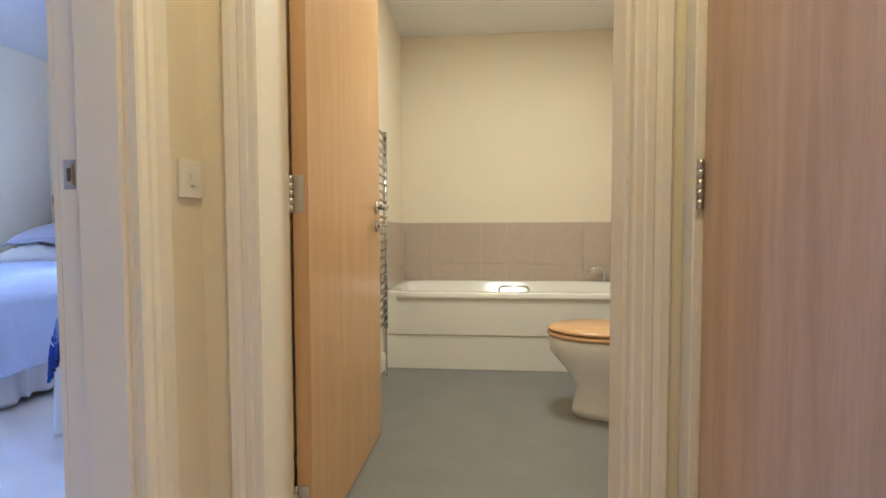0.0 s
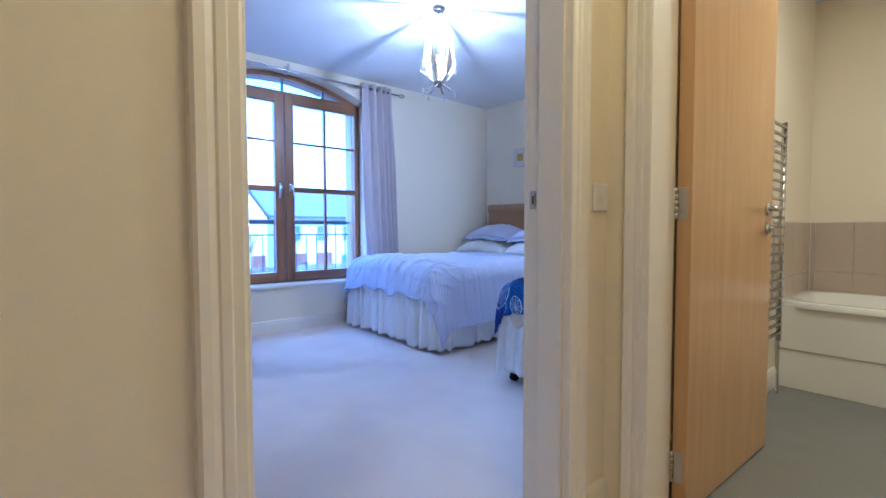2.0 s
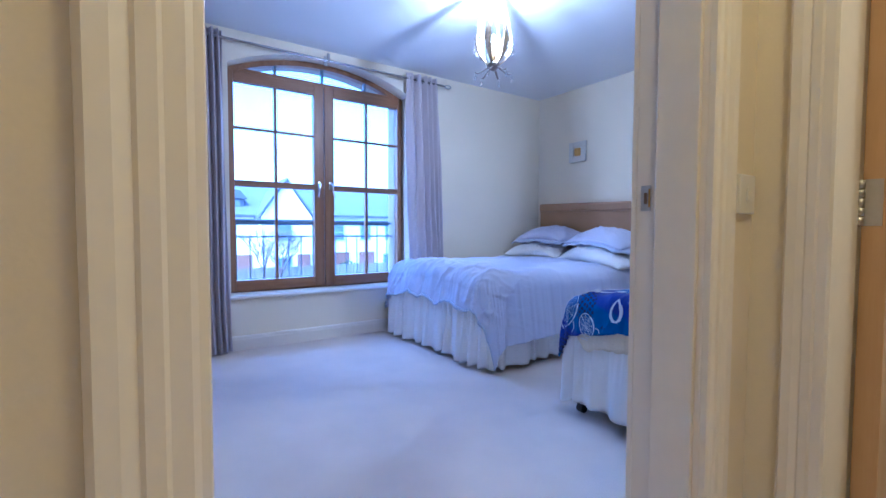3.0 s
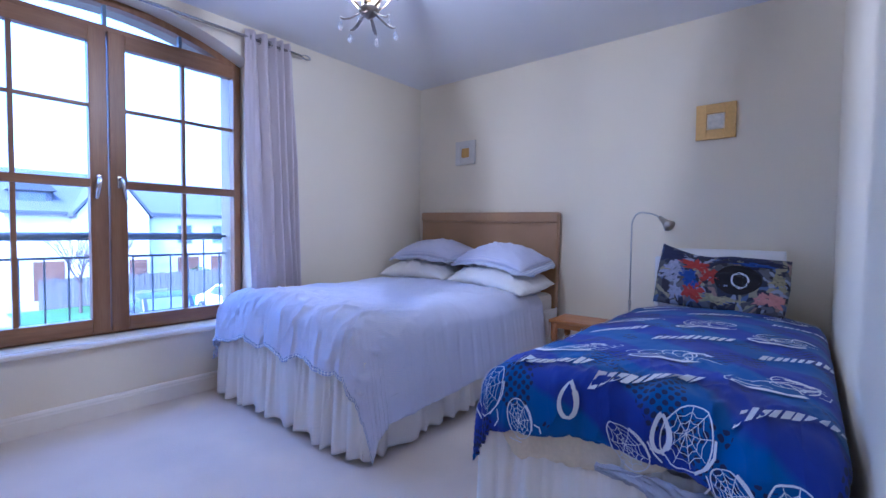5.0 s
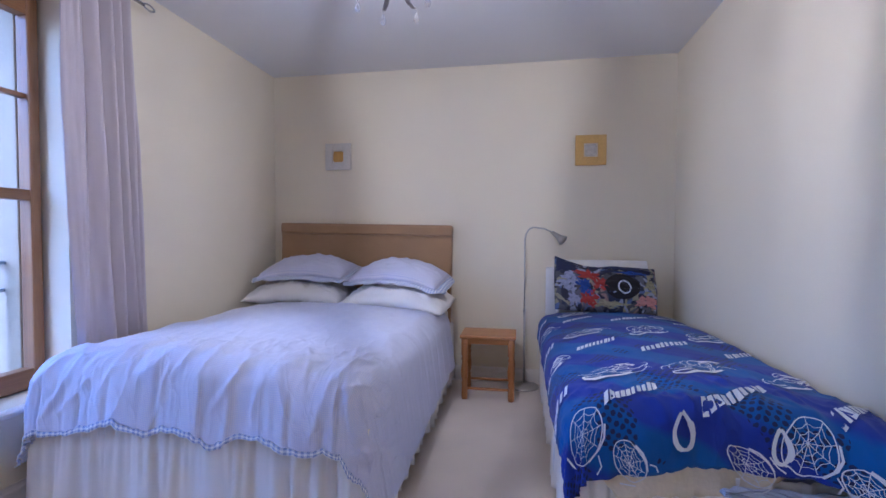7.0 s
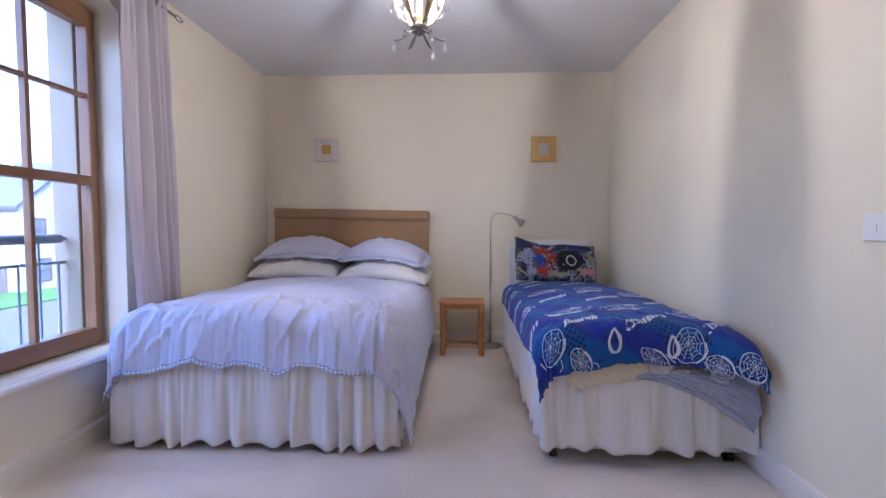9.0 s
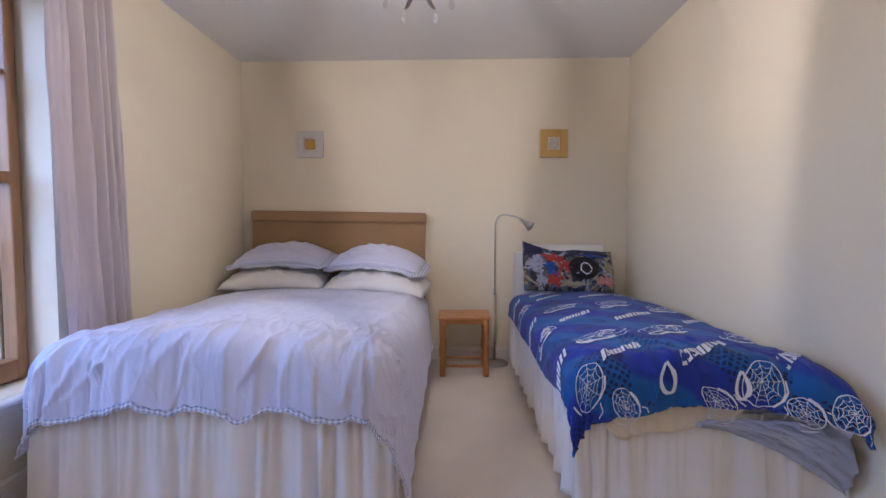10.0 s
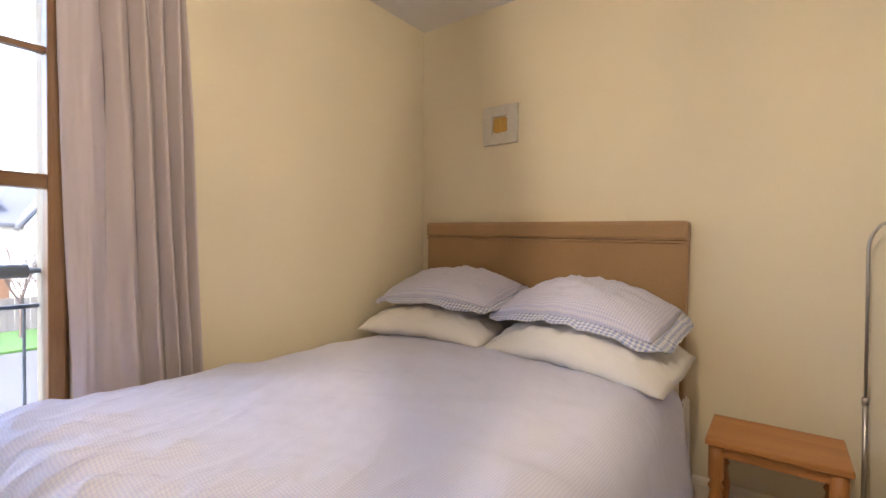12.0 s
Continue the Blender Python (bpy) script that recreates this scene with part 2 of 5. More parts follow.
M_SEAT = wood("honey_pine_lacquer", (0.66, 0.43, 0.17), (0.55, 0.33, 0.11), "x", 20, 0.2)
M_HEAD = material("tan_suede", (0.36, 0.22, 0.105), 0.85, grain=140, vary=0.14, bump=0.1, big=4, sheen=0.3)
M_WHITE = material("white_cotton", (0.80, 0.78, 0.75), 0.85, grain=220, vary=0.04, bump=0.1, sheen=0.1)
M_SKIRT = material("white_valance_cotton", (0.82, 0.80, 0.77), 0.9, grain=260, vary=0.03, bump=0.08)
M_GING = gingham("fine_blue_check_cotton", (0.68, 0.69, 0.82), (0.34, 0.40, 0.76), 0.0032, 0.36)
M_GING2 = gingham("blue_gingham_border", (0.80, 0.80, 0.84), (0.24, 0.32, 0.60), 0.009, 0.9)
M_LILAC = gingham("pale_lilac_check", (0.70, 0.69, 0.80), (0.36, 0.40, 0.68), 0.005, 0.6)
M_BLUE = banded_blue("blue_printed_cotton")
M_PRINT = material("white_print", (0.72, 0.74, 0.80), 0.8, grain=200, vary=0.05, bump=0)
M_COMIC = picture_print("coloured_print_cotton")
M_RED = material("red_print", (0.42, 0.045, 0.035), 0.8, grain=60, vary=0.2, bump=0)
M_NAVY = material("black_print", (0.012, 0.012, 0.018), 0.8, grain=60, vary=0.2, bump=0)
M_BLUEP = material("blue_print", (0.03, 0.08, 0.36), 0.8, grain=60, vary=0.2, bump=0)
M_NAVYP = material("navy_print", (0.02, 0.025, 0.075), 0.8, grain=60, vary=0.2, bump=0)
M_PINKP = material("pink_print", (0.55, 0.25, 0.22), 0.8, grain=60, vary=0.2, bump=0)
M_LILACP = material("lilac_grey_print", (0.36, 0.37, 0.50), 0.8, grain=60, vary=0.3, bump=0)
M_OLIVEP = material("olive_print", (0.34, 0.31, 0.18), 0.8, grain=70, vary=0.4, bump=0)
M_SHEET = material("grey_blue_sheet", (0.42, 0.45, 0.58), 0.9, grain=200, vary=0.06, bump=0.1)
M_CREAM = material("cream_quilt_edge", (0.74, 0.66, 0.50), 0.9, grain=90, vary=0.08, bump=0.2)
M_DIVAN = material("cream_divan_cloth", (0.66, 0.60, 0.52), 0.9, grain=150, vary=0.06, bump=0.1)
M_BLACK = material("black_plastic", (0.012, 0.012, 0.013), 0.4, grain=60, vary=0.1, bump=0.02)
M_CHROME = material("brushed_chrome", (0.62, 0.62, 0.62), 0.22, 1.0, grain=90, vary=0.05, bump=0.01)
M_STEEL = material("satin_steel", (0.50, 0.48, 0.45), 0.38, 1.0, grain=90, vary=0.08, bump=0.02)
M_BRASS = material("aged_brass", (0.42, 0.25, 0.06), 0.35, 1.0, grain=60, vary=0.1, bump=0.02)
M_CURT = cloth_light("mauve_grey_curtain", (0.64, 0.57, 0.57), 0.9, 0.3, grain=300, vary=0.06, bump=0.12, sheen=0.2)
M_PLATE = material("white_switch_plastic", (0.80, 0.78, 0.76), 0.35, grain=30, vary=0.015, bump=0)
M_CERAM = material("white_glazed_ceramic", (0.80, 0.78, 0.75), 0.08, grain=10, vary=0.015, bump=0)
M_BATH = material("white_acrylic", (0.80, 0.77, 0.72), 0.15, grain=10, vary=0.02, bump=0)
M_TILE = material("taupe_tile", (0.50, 0.42, 0.325), 0.25, grain=25, vary=0.06, bump=0.01)
M_GROUT = material("pale_grout", (0.66, 0.61, 0.54), 0.9, grain=200, vary=0.05, bump=0.1)
M_GLASS = glass("window_glass", (0.96, 0.98, 1.0), 0.05)
M_CRYSTAL = glass("cut_crystal", (0.96, 0.97, 1.0), 0.20, 0.12)
M_GILT = material("pale_gilt_leaf", (0.60, 0.48, 0.28), 0.35, 0.7, grain=50, vary=0.15, bump=0.05)
M_PEWTER = material("dark_pewter", (0.36, 0.33, 0.28), 0.4, 0.8, grain=50, vary=0.15, bump=0.05)
M_BULB = glow("lit_bulb", (1.0, 0.85, 0.62), 25)
M_SILVERF = material("silver_leaf_frame", (0.64, 0.61, 0.55), 0.45, 0.15, grain=60, vary=0.12, bump=0.08)
M_GOLDF = material("gold_leaf", (0.62, 0.40, 0.11), 0.45, 0.35, grain=60, vary=0.14, bump=0.08)
M_LEAFSQ = material("gold_leaf_square", (0.50, 0.31, 0.08), 0.4, 0.5, grain=45, vary=0.25, bump=0.1)
M_SILVSQ = material("silver_leaf_square", (0.55, 0.53, 0.47), 0.35, 0.5, grain=45, vary=0.3, bump=0.1)
M_RAD = material("white_radiator_enamel", (0.78, 0.75, 0.70), 0.35, grain=30, vary=0.015, bump=0)
M_MIRROR = material("mirror_silver", (0.85, 0.86, 0.86), 0.02, 1.0, grain=10, vary=0.01, bump=0)
M_GREYRAIL = material("blue_grey_rail_paint", (0.16, 0.20, 0.24), 0.45, grain=60, vary=0.08, bump=0.02)
M_STONE = material("pale_sandstone", (0.36, 0.31, 0.22), 0.85, grain=45, vary=0.15, bump=0.3, big=3)
M_RENDER = material("white_render", (0.46, 0.45, 0.42), 0.9, grain=8, vary=0.05, bump=0.1, big=0.4)
M_SLATE = material("grey_slate", (0.06, 0.066, 0.078), 0.7, grain=6, vary=0.2, bump=0.2, stretch=(1, 0.3, 1), big=0.5)
M_GRASS = material("lawn", (0.030, 0.082, 0.010), 0.9, grain=12, vary=0.3, bump=0.3, big=0.4)
M_ROAD = material("asphalt", (0.055, 0.055, 0.058), 0.85, grain=20, vary=0.12, bump=0.1, big=0.3)
M_PAVE = material("grey_paving", (0.17, 0.165, 0.16), 0.85, grain=10, vary=0.1, bump=0.1, big=0.5)
M_FENCE = wood("weathered_fence", (0.15, 0.135, 0.12), (0.10, 0.09, 0.08), "z", 6, 0.85)
M_CLAD = wood("grey_larch_cladding", (0.30, 0.29, 0.28), (0.22, 0.21, 0.20), "z", 4, 0.85)
M_BROWN = wood("brown_door_timber", (0.13, 0.065, 0.03), (0.085, 0.042, 0.02), "z", 6, 0.6)
M_PANE = material("dark_window_pane", (0.10, 0.12, 0.15), 0.12, grain=2, vary=0.3, bump=0)
M_BARK = material("dark_bark", (0.07, 0.05, 0.04), 0.9, grain=20, vary=0.25, bump=0.3)
M_CARD = material("dark_car_paint", (0.02, 0.022, 0.028), 0.2, grain=4, vary=0.05, bump=0)
M_CARW = material("white_car_paint", (0.72, 0.71, 0.68), 0.2, grain=4, vary=0.03, bump=0)
M_TYRE = material("tyre_rubber", (0.015, 0.015, 0.015), 0.8, grain=30, vary=0.1, bump=0.1)
M_TAIL = material("red_tail_lamp", (0.5, 0.01, 0.01), 0.25, grain=10, vary=0.05, bump=0)
M_BUSH = material("bush_leaves", (0.05, 0.10, 0.03), 0.8, grain=20, vary=0.3, bump=0.2)


# ---- mesh helpers ----
def box(bm, x0, x1, y0, y1, z0, z1, bevel=0.0):
    made = bmesh.ops.create_cube(bm, size=1)
    verts = made["verts"]
    for v in verts:
        v.co = (x0 if v.co.x < 0 else x1, y0 if v.co.y < 0 else y1, z0 if v.co.z < 0 else z1)
    if bevel:
        edges = list({e for v in verts for e in v.link_edges})
        bmesh.ops.bevel(bm, geom=edges, offset=bevel, segments=2, affect="EDGES", profile=0.5)


def tube(bm, points, radius, seg=10, closed=False):
    """A round bar along points; radius is one number or one for each point."""
    pts = [Vector(p) for p in points]
    rad = radius if isinstance(radius, (list, tuple)) else [radius] * len(pts)
    rings, side = [], None
    for i, p in enumerate(pts):
        a, b = pts[(i - 1) % len(pts)] if closed or i else p, pts[(i + 1) % len(pts)] if closed or i + 1 < len(pts) else p
        d = (b - a).normalized()
        if side is None:
            side = d.orthogonal().normalized()
        side = (side - d * side.dot(d)).normalized()
        up = d.cross(side)
        rings.append([bm.verts.new(p + rad[i] * (math.cos(q) * side + math.sin(q) * up)) for q in (2 * math.pi * k / seg for k in range(seg))])
    pairs = list(zip(rings, rings[1:])) + ([(rings[-1], rings[0])] if closed else [])
    for r0, r1 in pairs:
        for k in range(seg):
            bm.faces.new((r0[k], r0[(k + 1) % seg], r1[(k + 1) % seg], r1[k]))
    if not closed:
        bm.faces.new(rings[0][::-1])
        bm.faces.new(rings[-1])


def lathe(bm, profile, x, y, seg=20, axis=None):
    """A turned shape: (radius, z) pairs about an upright axis at x, y."""
    rings = []
    for r, z in profile:
        rings.append([bm.verts.new((x + r * math.cos(2 * math.pi * k / seg), y + r * math.sin(2 * math.pi * k / seg), z)) for k in range(seg)])
    for r0, r1 in zip(rings, rings[1:]):
        for k in range(seg):
            bm.faces.new((r0[k], r0[(k + 1) % seg], r1[(k + 1) % seg], r1[k]))
    bm.faces.new(rings[0][::-1])
    bm.faces.new(rings[-1])


def prism(bm, outline, axis, a, b):
    """Extrudes a flat outline (two coordinates each) along an axis from a to b."""
    def at(p, w):
        return {"x": (w, p[0], p[1]), "y": (p[0], w, p[1]), "z": (p[0], p[1], w)}[axis]
    lo, hi = [bm.verts.new(at(p, a)) for p in outline], [bm.verts.new(at(p, b)) for p in outline]
    bm.faces.new(lo)
    bm.faces.new(hi[::-1])
    for i in range(len(lo)):
        j = (i + 1) % len(lo)
        bm.faces.new((lo[i], lo[j], hi[j], hi[i]))


def sheet(bm, nu, nv, place, uv=None):
    """A grid of nu by nv cells; place(u, v) for u and v from 0 to 1 gives the point, uv the cloth coordinates."""
    grid = [[bm.verts.new(place(i / nu, j / nv)) for j in range(nv + 1)] for i in range(nu + 1)]
    layer = bm.loops.layers.uv.verify() if uv else None
    for i in range(nu):
        for j in range(nv):
            f = bm.faces.new((grid[i][j], grid[i + 1][j], grid[i + 1][j + 1], grid[i][j + 1]))
            f.smooth = True
            if uv:
                for loop, (a, b) in zip(f.loops, ((i, j), (i + 1, j), (i + 1, j + 1), (i, j + 1))):
                    loop[layer].uv = uv(a / nu, b / nv)
    return grid


def finish(name, bm, mat, smooth=False, fix=True):
    if fix:
        bmesh.ops.recalc_face_normals(bm, faces=bm.faces)
    mesh = bpy.data.meshes.new(name)
    bm.to_mesh(mesh)
    bm.free()
    if smooth:
        mesh.shade_smooth()
    mesh.materials.append(mat)
    return mesh


def part(name, bm, mat, parent, label="", smooth=False, fix=True):
    ob = new(name, finish(name, bm, mat, smooth, fix))
    ob.parent = parent
    if parent:
        ob.matrix_parent_inverse = parent.matrix_basis.inverted()
    return tagged(ob, label)


def thing(name, place, label, category, group=""):
    ob = new(name)
    ob.empty_display_size = 0.1
    ob.matrix_basis = Matrix.Translation(place)
    return tagged(ob, label, category, group)


def structure(name, bm, mat, label="", smooth=False):
    return tagged(new(name, finish(name, bm, mat, smooth)), label, kind="structure")


def boxes(*rows, bevel=0.0):
    bm = bmesh.new()
    for r in rows:
        box(bm, *r, bevel=bevel)
    return bm


def solid(ob, thickness, offset=-1.0):
    mod = ob.modifiers.new("thickness", "SOLIDIFY")
    mod.thickness, mod.offset = thickness, offset
    return ob


def fractal(x, y, z=0.0):
    return noise.fractal(Vector((x, y, z)), 1.0, 2.0, 3)


# ---- the rooms ----
WX0, EX, EXH, HE = -2.27, 0.86, 1.01, 2.10     # bedroom west and east, hall west and east faces
SOUTH, NORTH, CEIL = -0.35, 4.79, 2.44
WY0, WY1, WZ0, WSPRING, WTOP = 1.475, 3.045, 0.43, 2.195, 2.375
WMID = (WY0 + WY1) / 2
RISE, HALF = WTOP - WSPRING, (WY1 - WY0) / 2
ARCR = (HALF * HALF + RISE * RISE) / (2 * RISE)
DY0, DY1 = 0.943, 1.831                        # bedroom doorway
BY0, BY1, BX0, BX1 = 2.04, 2.19, 1.155, 1.982  # bathroom door wall and doorway
BNORTH, BEAST = 4.63, 2.72
HEAD = 2.03


def arch(y, inset=0.0):
    """Height of the window arch at y, for a concentric curve inset by some metres."""
    r = ARCR - inset
    return WTOP - ARCR + math.sqrt(max(r * r - (y - WMID) ** 2, 0))


structure("floor", boxes((WX0 - 0.1, EXH, SOUTH - 0.1, NORTH + 0.1, -0.12, 0), (EXH, HE + 0.1, SOUTH - 0.1, BY0 + 0.05, -0.12, 0)), M_CARPET, "cream fitted carpet through bedroom and hall")
structure("floor_bathroom", boxes((EXH, BEAST + 0.1, BY0 + 0.055, BNORTH + 0.1, -0.12, 0)), M_VINYL, "mottled grey vinyl bathroom floor")
structure("trim_threshold", boxes((BX0, BX1, BY0 + 0.02, BY0 + 0.09, 0.0, 0.008), bevel=0.003), M_DOOR, "beech threshold strip under bathroom door")
structure("ceiling", boxes((WX0 - 0.4, BEAST + 0.1, SOUTH - 0.1, NORTH + 0.1, CEIL, CEIL + 0.15)), M_CEIL, "white painted plaster ceiling")
bm = boxes((WX0 - 0.35, WX0, SOUTH - 0.1, WY0, -0.1, CEIL), (WX0 - 0.35, WX0, WY1, NORTH + 0.1, -0.1, CEIL), (WX0 - 0.35, WX0, WY0, WY1, -0.1, WZ0 - 0.002))
ys = [WY0 + (WY1 - WY0) * i / 32 for i in range(33)]
prism(bm, [(y, arch(y)) for y in ys] + [(WY1, CEIL), (WY0, CEIL)], "x", WX0 - 0.35, WX0)
structure("wall_west", bm, M_WALL, "magnolia wall with tall arched window opening")
structure("wall_north", boxes((WX0, EXH, NORTH, NORTH + 0.12, -0.1, CEIL)), M_WALL, "magnolia painted wall behind the beds")
structure("wall_east", boxes((EX, EXH, SOUTH, DY0 - 0.03, 0, CEIL), (EX, EXH, DY1 + 0.03, NORTH, 0, CEIL), (EX, EXH, DY0 - 0.03, DY1 + 0.03, HEAD + 0.03, CEIL)), M_WALL, "magnolia partition with bedroom doorway")
structure("wall_south", boxes((WX0, HE + 0.12, SOUTH - 0.12, SOUTH, -0.1, CEIL)), M_WALL, "plain magnolia wall")
structure("wall_hall_north", boxes((EXH, BX0 - 0.03, BY0, BY1, 0, CEIL), (BX1 + 0.03, BEAST, BY0, BY1, 0, CEIL), (BX0 - 0.03, BX1 + 0.03, BY0, BY1, HEAD + 0.03, CEIL)), M_WALL, "magnolia partition with bathroom doorway")
structure("wall_hall_east", boxes((HE, HE + 0.12, SOUTH, 1.20, 0, CEIL), (HE, HE + 0.12, 1.985, BY0, 0, CEIL), (HE, HE + 0.12, 1.20, 1.985, HEAD + 0.02, CEIL), (HE + 0.06, HE + 0.12, 1.20, 1.985, 0, HEAD + 0.02)), M_WALL, "magnolia hall wall with closed door")
structure("wall_bathroom_north", boxes((EXH, BEAST, BNORTH, BNORTH + 0.12, -0.1, CEIL)), M_WALL, "cream bathroom wall above tiles")
structure("wall_bathroom_east", boxes((BEAST, BEAST + 0.12, BY0, BNORTH + 0.12, -0.1, CEIL)), M_WALL, "plain cream bathroom wall")


def skirting(name, x0, x1, y0, y1, face):
    """A skirting board with a stepped and rounded top, against the wall on its side 'face'."""
    prof = [(0, 0), (0.016, 0), (0.016, 0.082), (0.013, 0.09), (0.013, 0.098), (0.008, 0.108), (0, 0.112)]
    bm = bmesh.new()
    if face in "we":
        s = 1 if face == "w" else -1
        prism(bm, [(x0 + s * d, z) for d, z in prof], "y", y0, y1)
    else:
        s = 1 if face == "s" else -1
        prism(bm, [(y0 + s * d, z) for d, z in prof], "x", x0, x1)
    return structure(name, bm, M_TRIM, "cream moulded skirting board")


skirting("baseboard_west", WX0, WX0, SOUTH, NORTH, "w")
skirting("baseboard_north", WX0, EX, NORTH, NORTH, "n")
skirting("baseboard_east", EX, EX, DY1 + 0.10, NORTH, "e")
skirting("baseboard_hall", EXH, EXH, DY1 + 0.095, BY0, "w")
skirting("baseboard_hall_south", EXH, EXH, SOUTH, DY0 - 0.095, "w")
skirting("baseboard_bathroom", EXH, EXH, BY1, 3.89, "w")


def architrave(name, u0, u1, top, face, out, axis):
    """A moulded surround of three lengths round a doorway; out: which way its face looks along the axis."""
    prof = [(0.0, 0.0), (0.0, 0.012), (0.006, 0.015), (0.022, 0.015), (0.026, 0.019), (0.040, 0.019), (0.044, 0.016), (0.056, 0.022), (0.072, 0.024), (0.078, 0.018), (0.08, 0.0)]
    bm = bmesh.new()
    for start, s in ((u0, -1), (u1, 1)):
        if axis == "x":
            prism(bm, [(face + out * d, start + s * w) for w, d in prof], "z", 0, top + 0.08)
        else:
            prism(bm, [(start + s * w, face + out * d) for w, d in prof], "z", 0, top + 0.08)
    if axis == "x":
        prism(bm, [(face + out * d * 1.02, top + w) for w, d in prof], "y", u0, u1)
    else:
        bmh = [(face + out * d * 1.02, top + w) for w, d in prof]
        prism(bm, bmh, "x", u0, u1)
    return structure(name, bm, M_TRIM, "cream moulded door architrave")


architrave("trim_bedroom_door_hall", DY0, DY1, HEAD, EXH, 1, "x")
architrave("trim_bedroom_door_room", DY0, DY1, HEAD, EX, -1, "x")
architrave("trim_bathroom_door", BX0, BX1, HEAD, BY0, -1, "y")
structure("trim_bedroom_lining", boxes((EX, EXH, DY0 - 0.03, DY0, 0, HEAD), (EX, EXH, DY1, DY1 + 0.03, 0, HEAD), (EX, EXH, DY0 - 0.03, DY1 + 0.03, HEAD, HEAD + 0.03),
          (EX + 0.05, EXH - 0.012, DY0, DY0 + 0.012, 0, HEAD), (EX + 0.05, EXH - 0.012, DY1 - 0.012, DY1, 0, HEAD), bevel=0.002), M_TRIM, "cream painted door lining with stop")
structure("trim_bathroom_lining", boxes((BX0 - 0.03, BX0, BY0, BY1, 0, HEAD), (BX1, BX1 + 0.03, BY0, BY1, 0, HEAD), (BX0 - 0.03, BX1 + 0.03, BY0, BY1, HEAD, HEAD + 0.03),
          (BX1 - 0.012, BX1, BY0 + 0.01, BY1 - 0.05, 0, HEAD), bevel=0.002), M_TRIM, "cream painted bathroom door lining")


# ---- window ----
def arch_band(bm, x0, x1, lo, hi, ya, yb, n=28):
    """A curved bar between two concentric arch insets, from ya to yb."""
    yy = [ya + (yb - ya) * i / n for i in range(n + 1)]
    prism(bm, [(y, arch(y, lo)) for y in yy] + [(y, arch(y, hi)) for y in reversed(yy)], "x", x0, x1)


def build_window():
    win = tagged(new("window_1"), "arched oak double window overlooking the street", kind="structure")
    win.matrix_basis = Matrix.Translation((WX0 - 0.15, WMID, WZ0))
    xf, xb = WX0 - 0.15, WX0 - 0.215
    bm = boxes((xb, xf, WY0, WY0 + 0.03, WZ0, WSPRING), (xb, xf, WY1 - 0.03, WY1, WZ0, WSPRING), (xb, xf, WY0 + 0.03, WY1 - 0.03, WZ0, WZ0 + 0.035), bevel=0.003)
    arch_band(bm, xb, xf, 0.0, 0.042, WY0, WY1)
    part("window_frame", bm, M_OAK, win)
    part("transom", boxes((xb + 0.002, xf - 0.002, WY0 + 0.03, WY1 - 0.03, WSPRING - 0.025, WSPRING + 0.02), bevel=0.003), M_OAK_Y, win)
    bm = bmesh.new()
    for y in (WMID - 0.40, WMID, WMID + 0.40):
        box(bm, xb + 0.02, xf - 0.01, y - 0.009, y + 0.009, WSPRING + 0.02, arch(y, 0.03))
    part("fanlight_bars", bm, M_GREYRAIL, win, "thin dark fanlight glazing bars")
    bm = bmesh.new()
    yy = [WY0 + 0.2 + (WY1 - WY0 - 0.4) * i / 20 for i in range(21)]
    prism(bm, [(y, arch(y, 0.035)) for y in yy] + [(yy[-1], WSPRING + 0.012), (yy[0], WSPRING + 0.012)], "x", xb + 0.03, xb + 0.036)
    pane = part("pane", bm, M_GLASS, win)
    pane.visible_shadow = False
    for a, b, hand in ((WY0 + 0.012, WMID - 0.004, 1), (WMID + 0.004, WY1 - 0.012, -1)):
        x1, x0, z0, z1, st = xf + 0.022, xf - 0.04, WZ0 + 0.012, WSPRING - 0.012, 0.068
        wide = 0.085
        la, lb = (st - 0.02, wide) if hand == 1 else (wide, st - 0.02)
        leaf = part("casement", boxes((x0, x1, a, a + la, z0, z1), (x0, x1, b - lb, b, z0, z1), bevel=0.005), M_OAK, win, "oak casement with glazing bars")
        bm = boxes((x0, x1 - 0.001, a + la, b - lb, z0, z0 + 0.085), (x0, x1 - 0.001, a + la, b - lb, z1 - 0.082, z1), (x0, x1 - 0.001, a + la, b - lb, 1.282, 1.330), bevel=0.004)
        part("rail", bm, M_OAK_Y, leaf)
        m = (a + la + b - lb) / 2
        bm = boxes((x0 + 0.016, x1 - 0.012, m - 0.011, m + 0.011, z0 + 0.085, 1.282), (x0 + 0.016, x1 - 0.012, m - 0.011, m + 0.011, 1.330, z1 - 0.082),
                   (x0 + 0.017, x1 - 0.013, a + la, b - lb, 1.735, 1.755), bevel=0.002)
        part("glazing_bar", bm, M_OAK, leaf)
        for q0, q1 in ((z0 + 0.085, 1.282), (1.330, z1 - 0.082)):
            p = part("pane", boxes((x0 + 0.02, x0 + 0.026, a + la, b - lb, q0, q1)), M_GLASS, leaf)
            p.visible_shadow = False
        yh = (b - 0.045) if hand == 1 else (a + 0.045)
        bm = boxes((x1, x1 + 0.012, yh - 0.013, yh + 0.013, 1.285, 1.355), bevel=0.005)
        tube(bm, [(x1 + 0.01, yh, 1.335), (x1 + 0.04, yh, 1.335), (x1 + 0.048, yh - 0.004 * hand, 1.32), (x1 + 0.046, yh - 0.02 * hand, 1.215)], [0.010, 0.010, 0.011, 0.009], 10)
        part("handle", bm, M_CHROME, leaf, "chrome window handle", True)
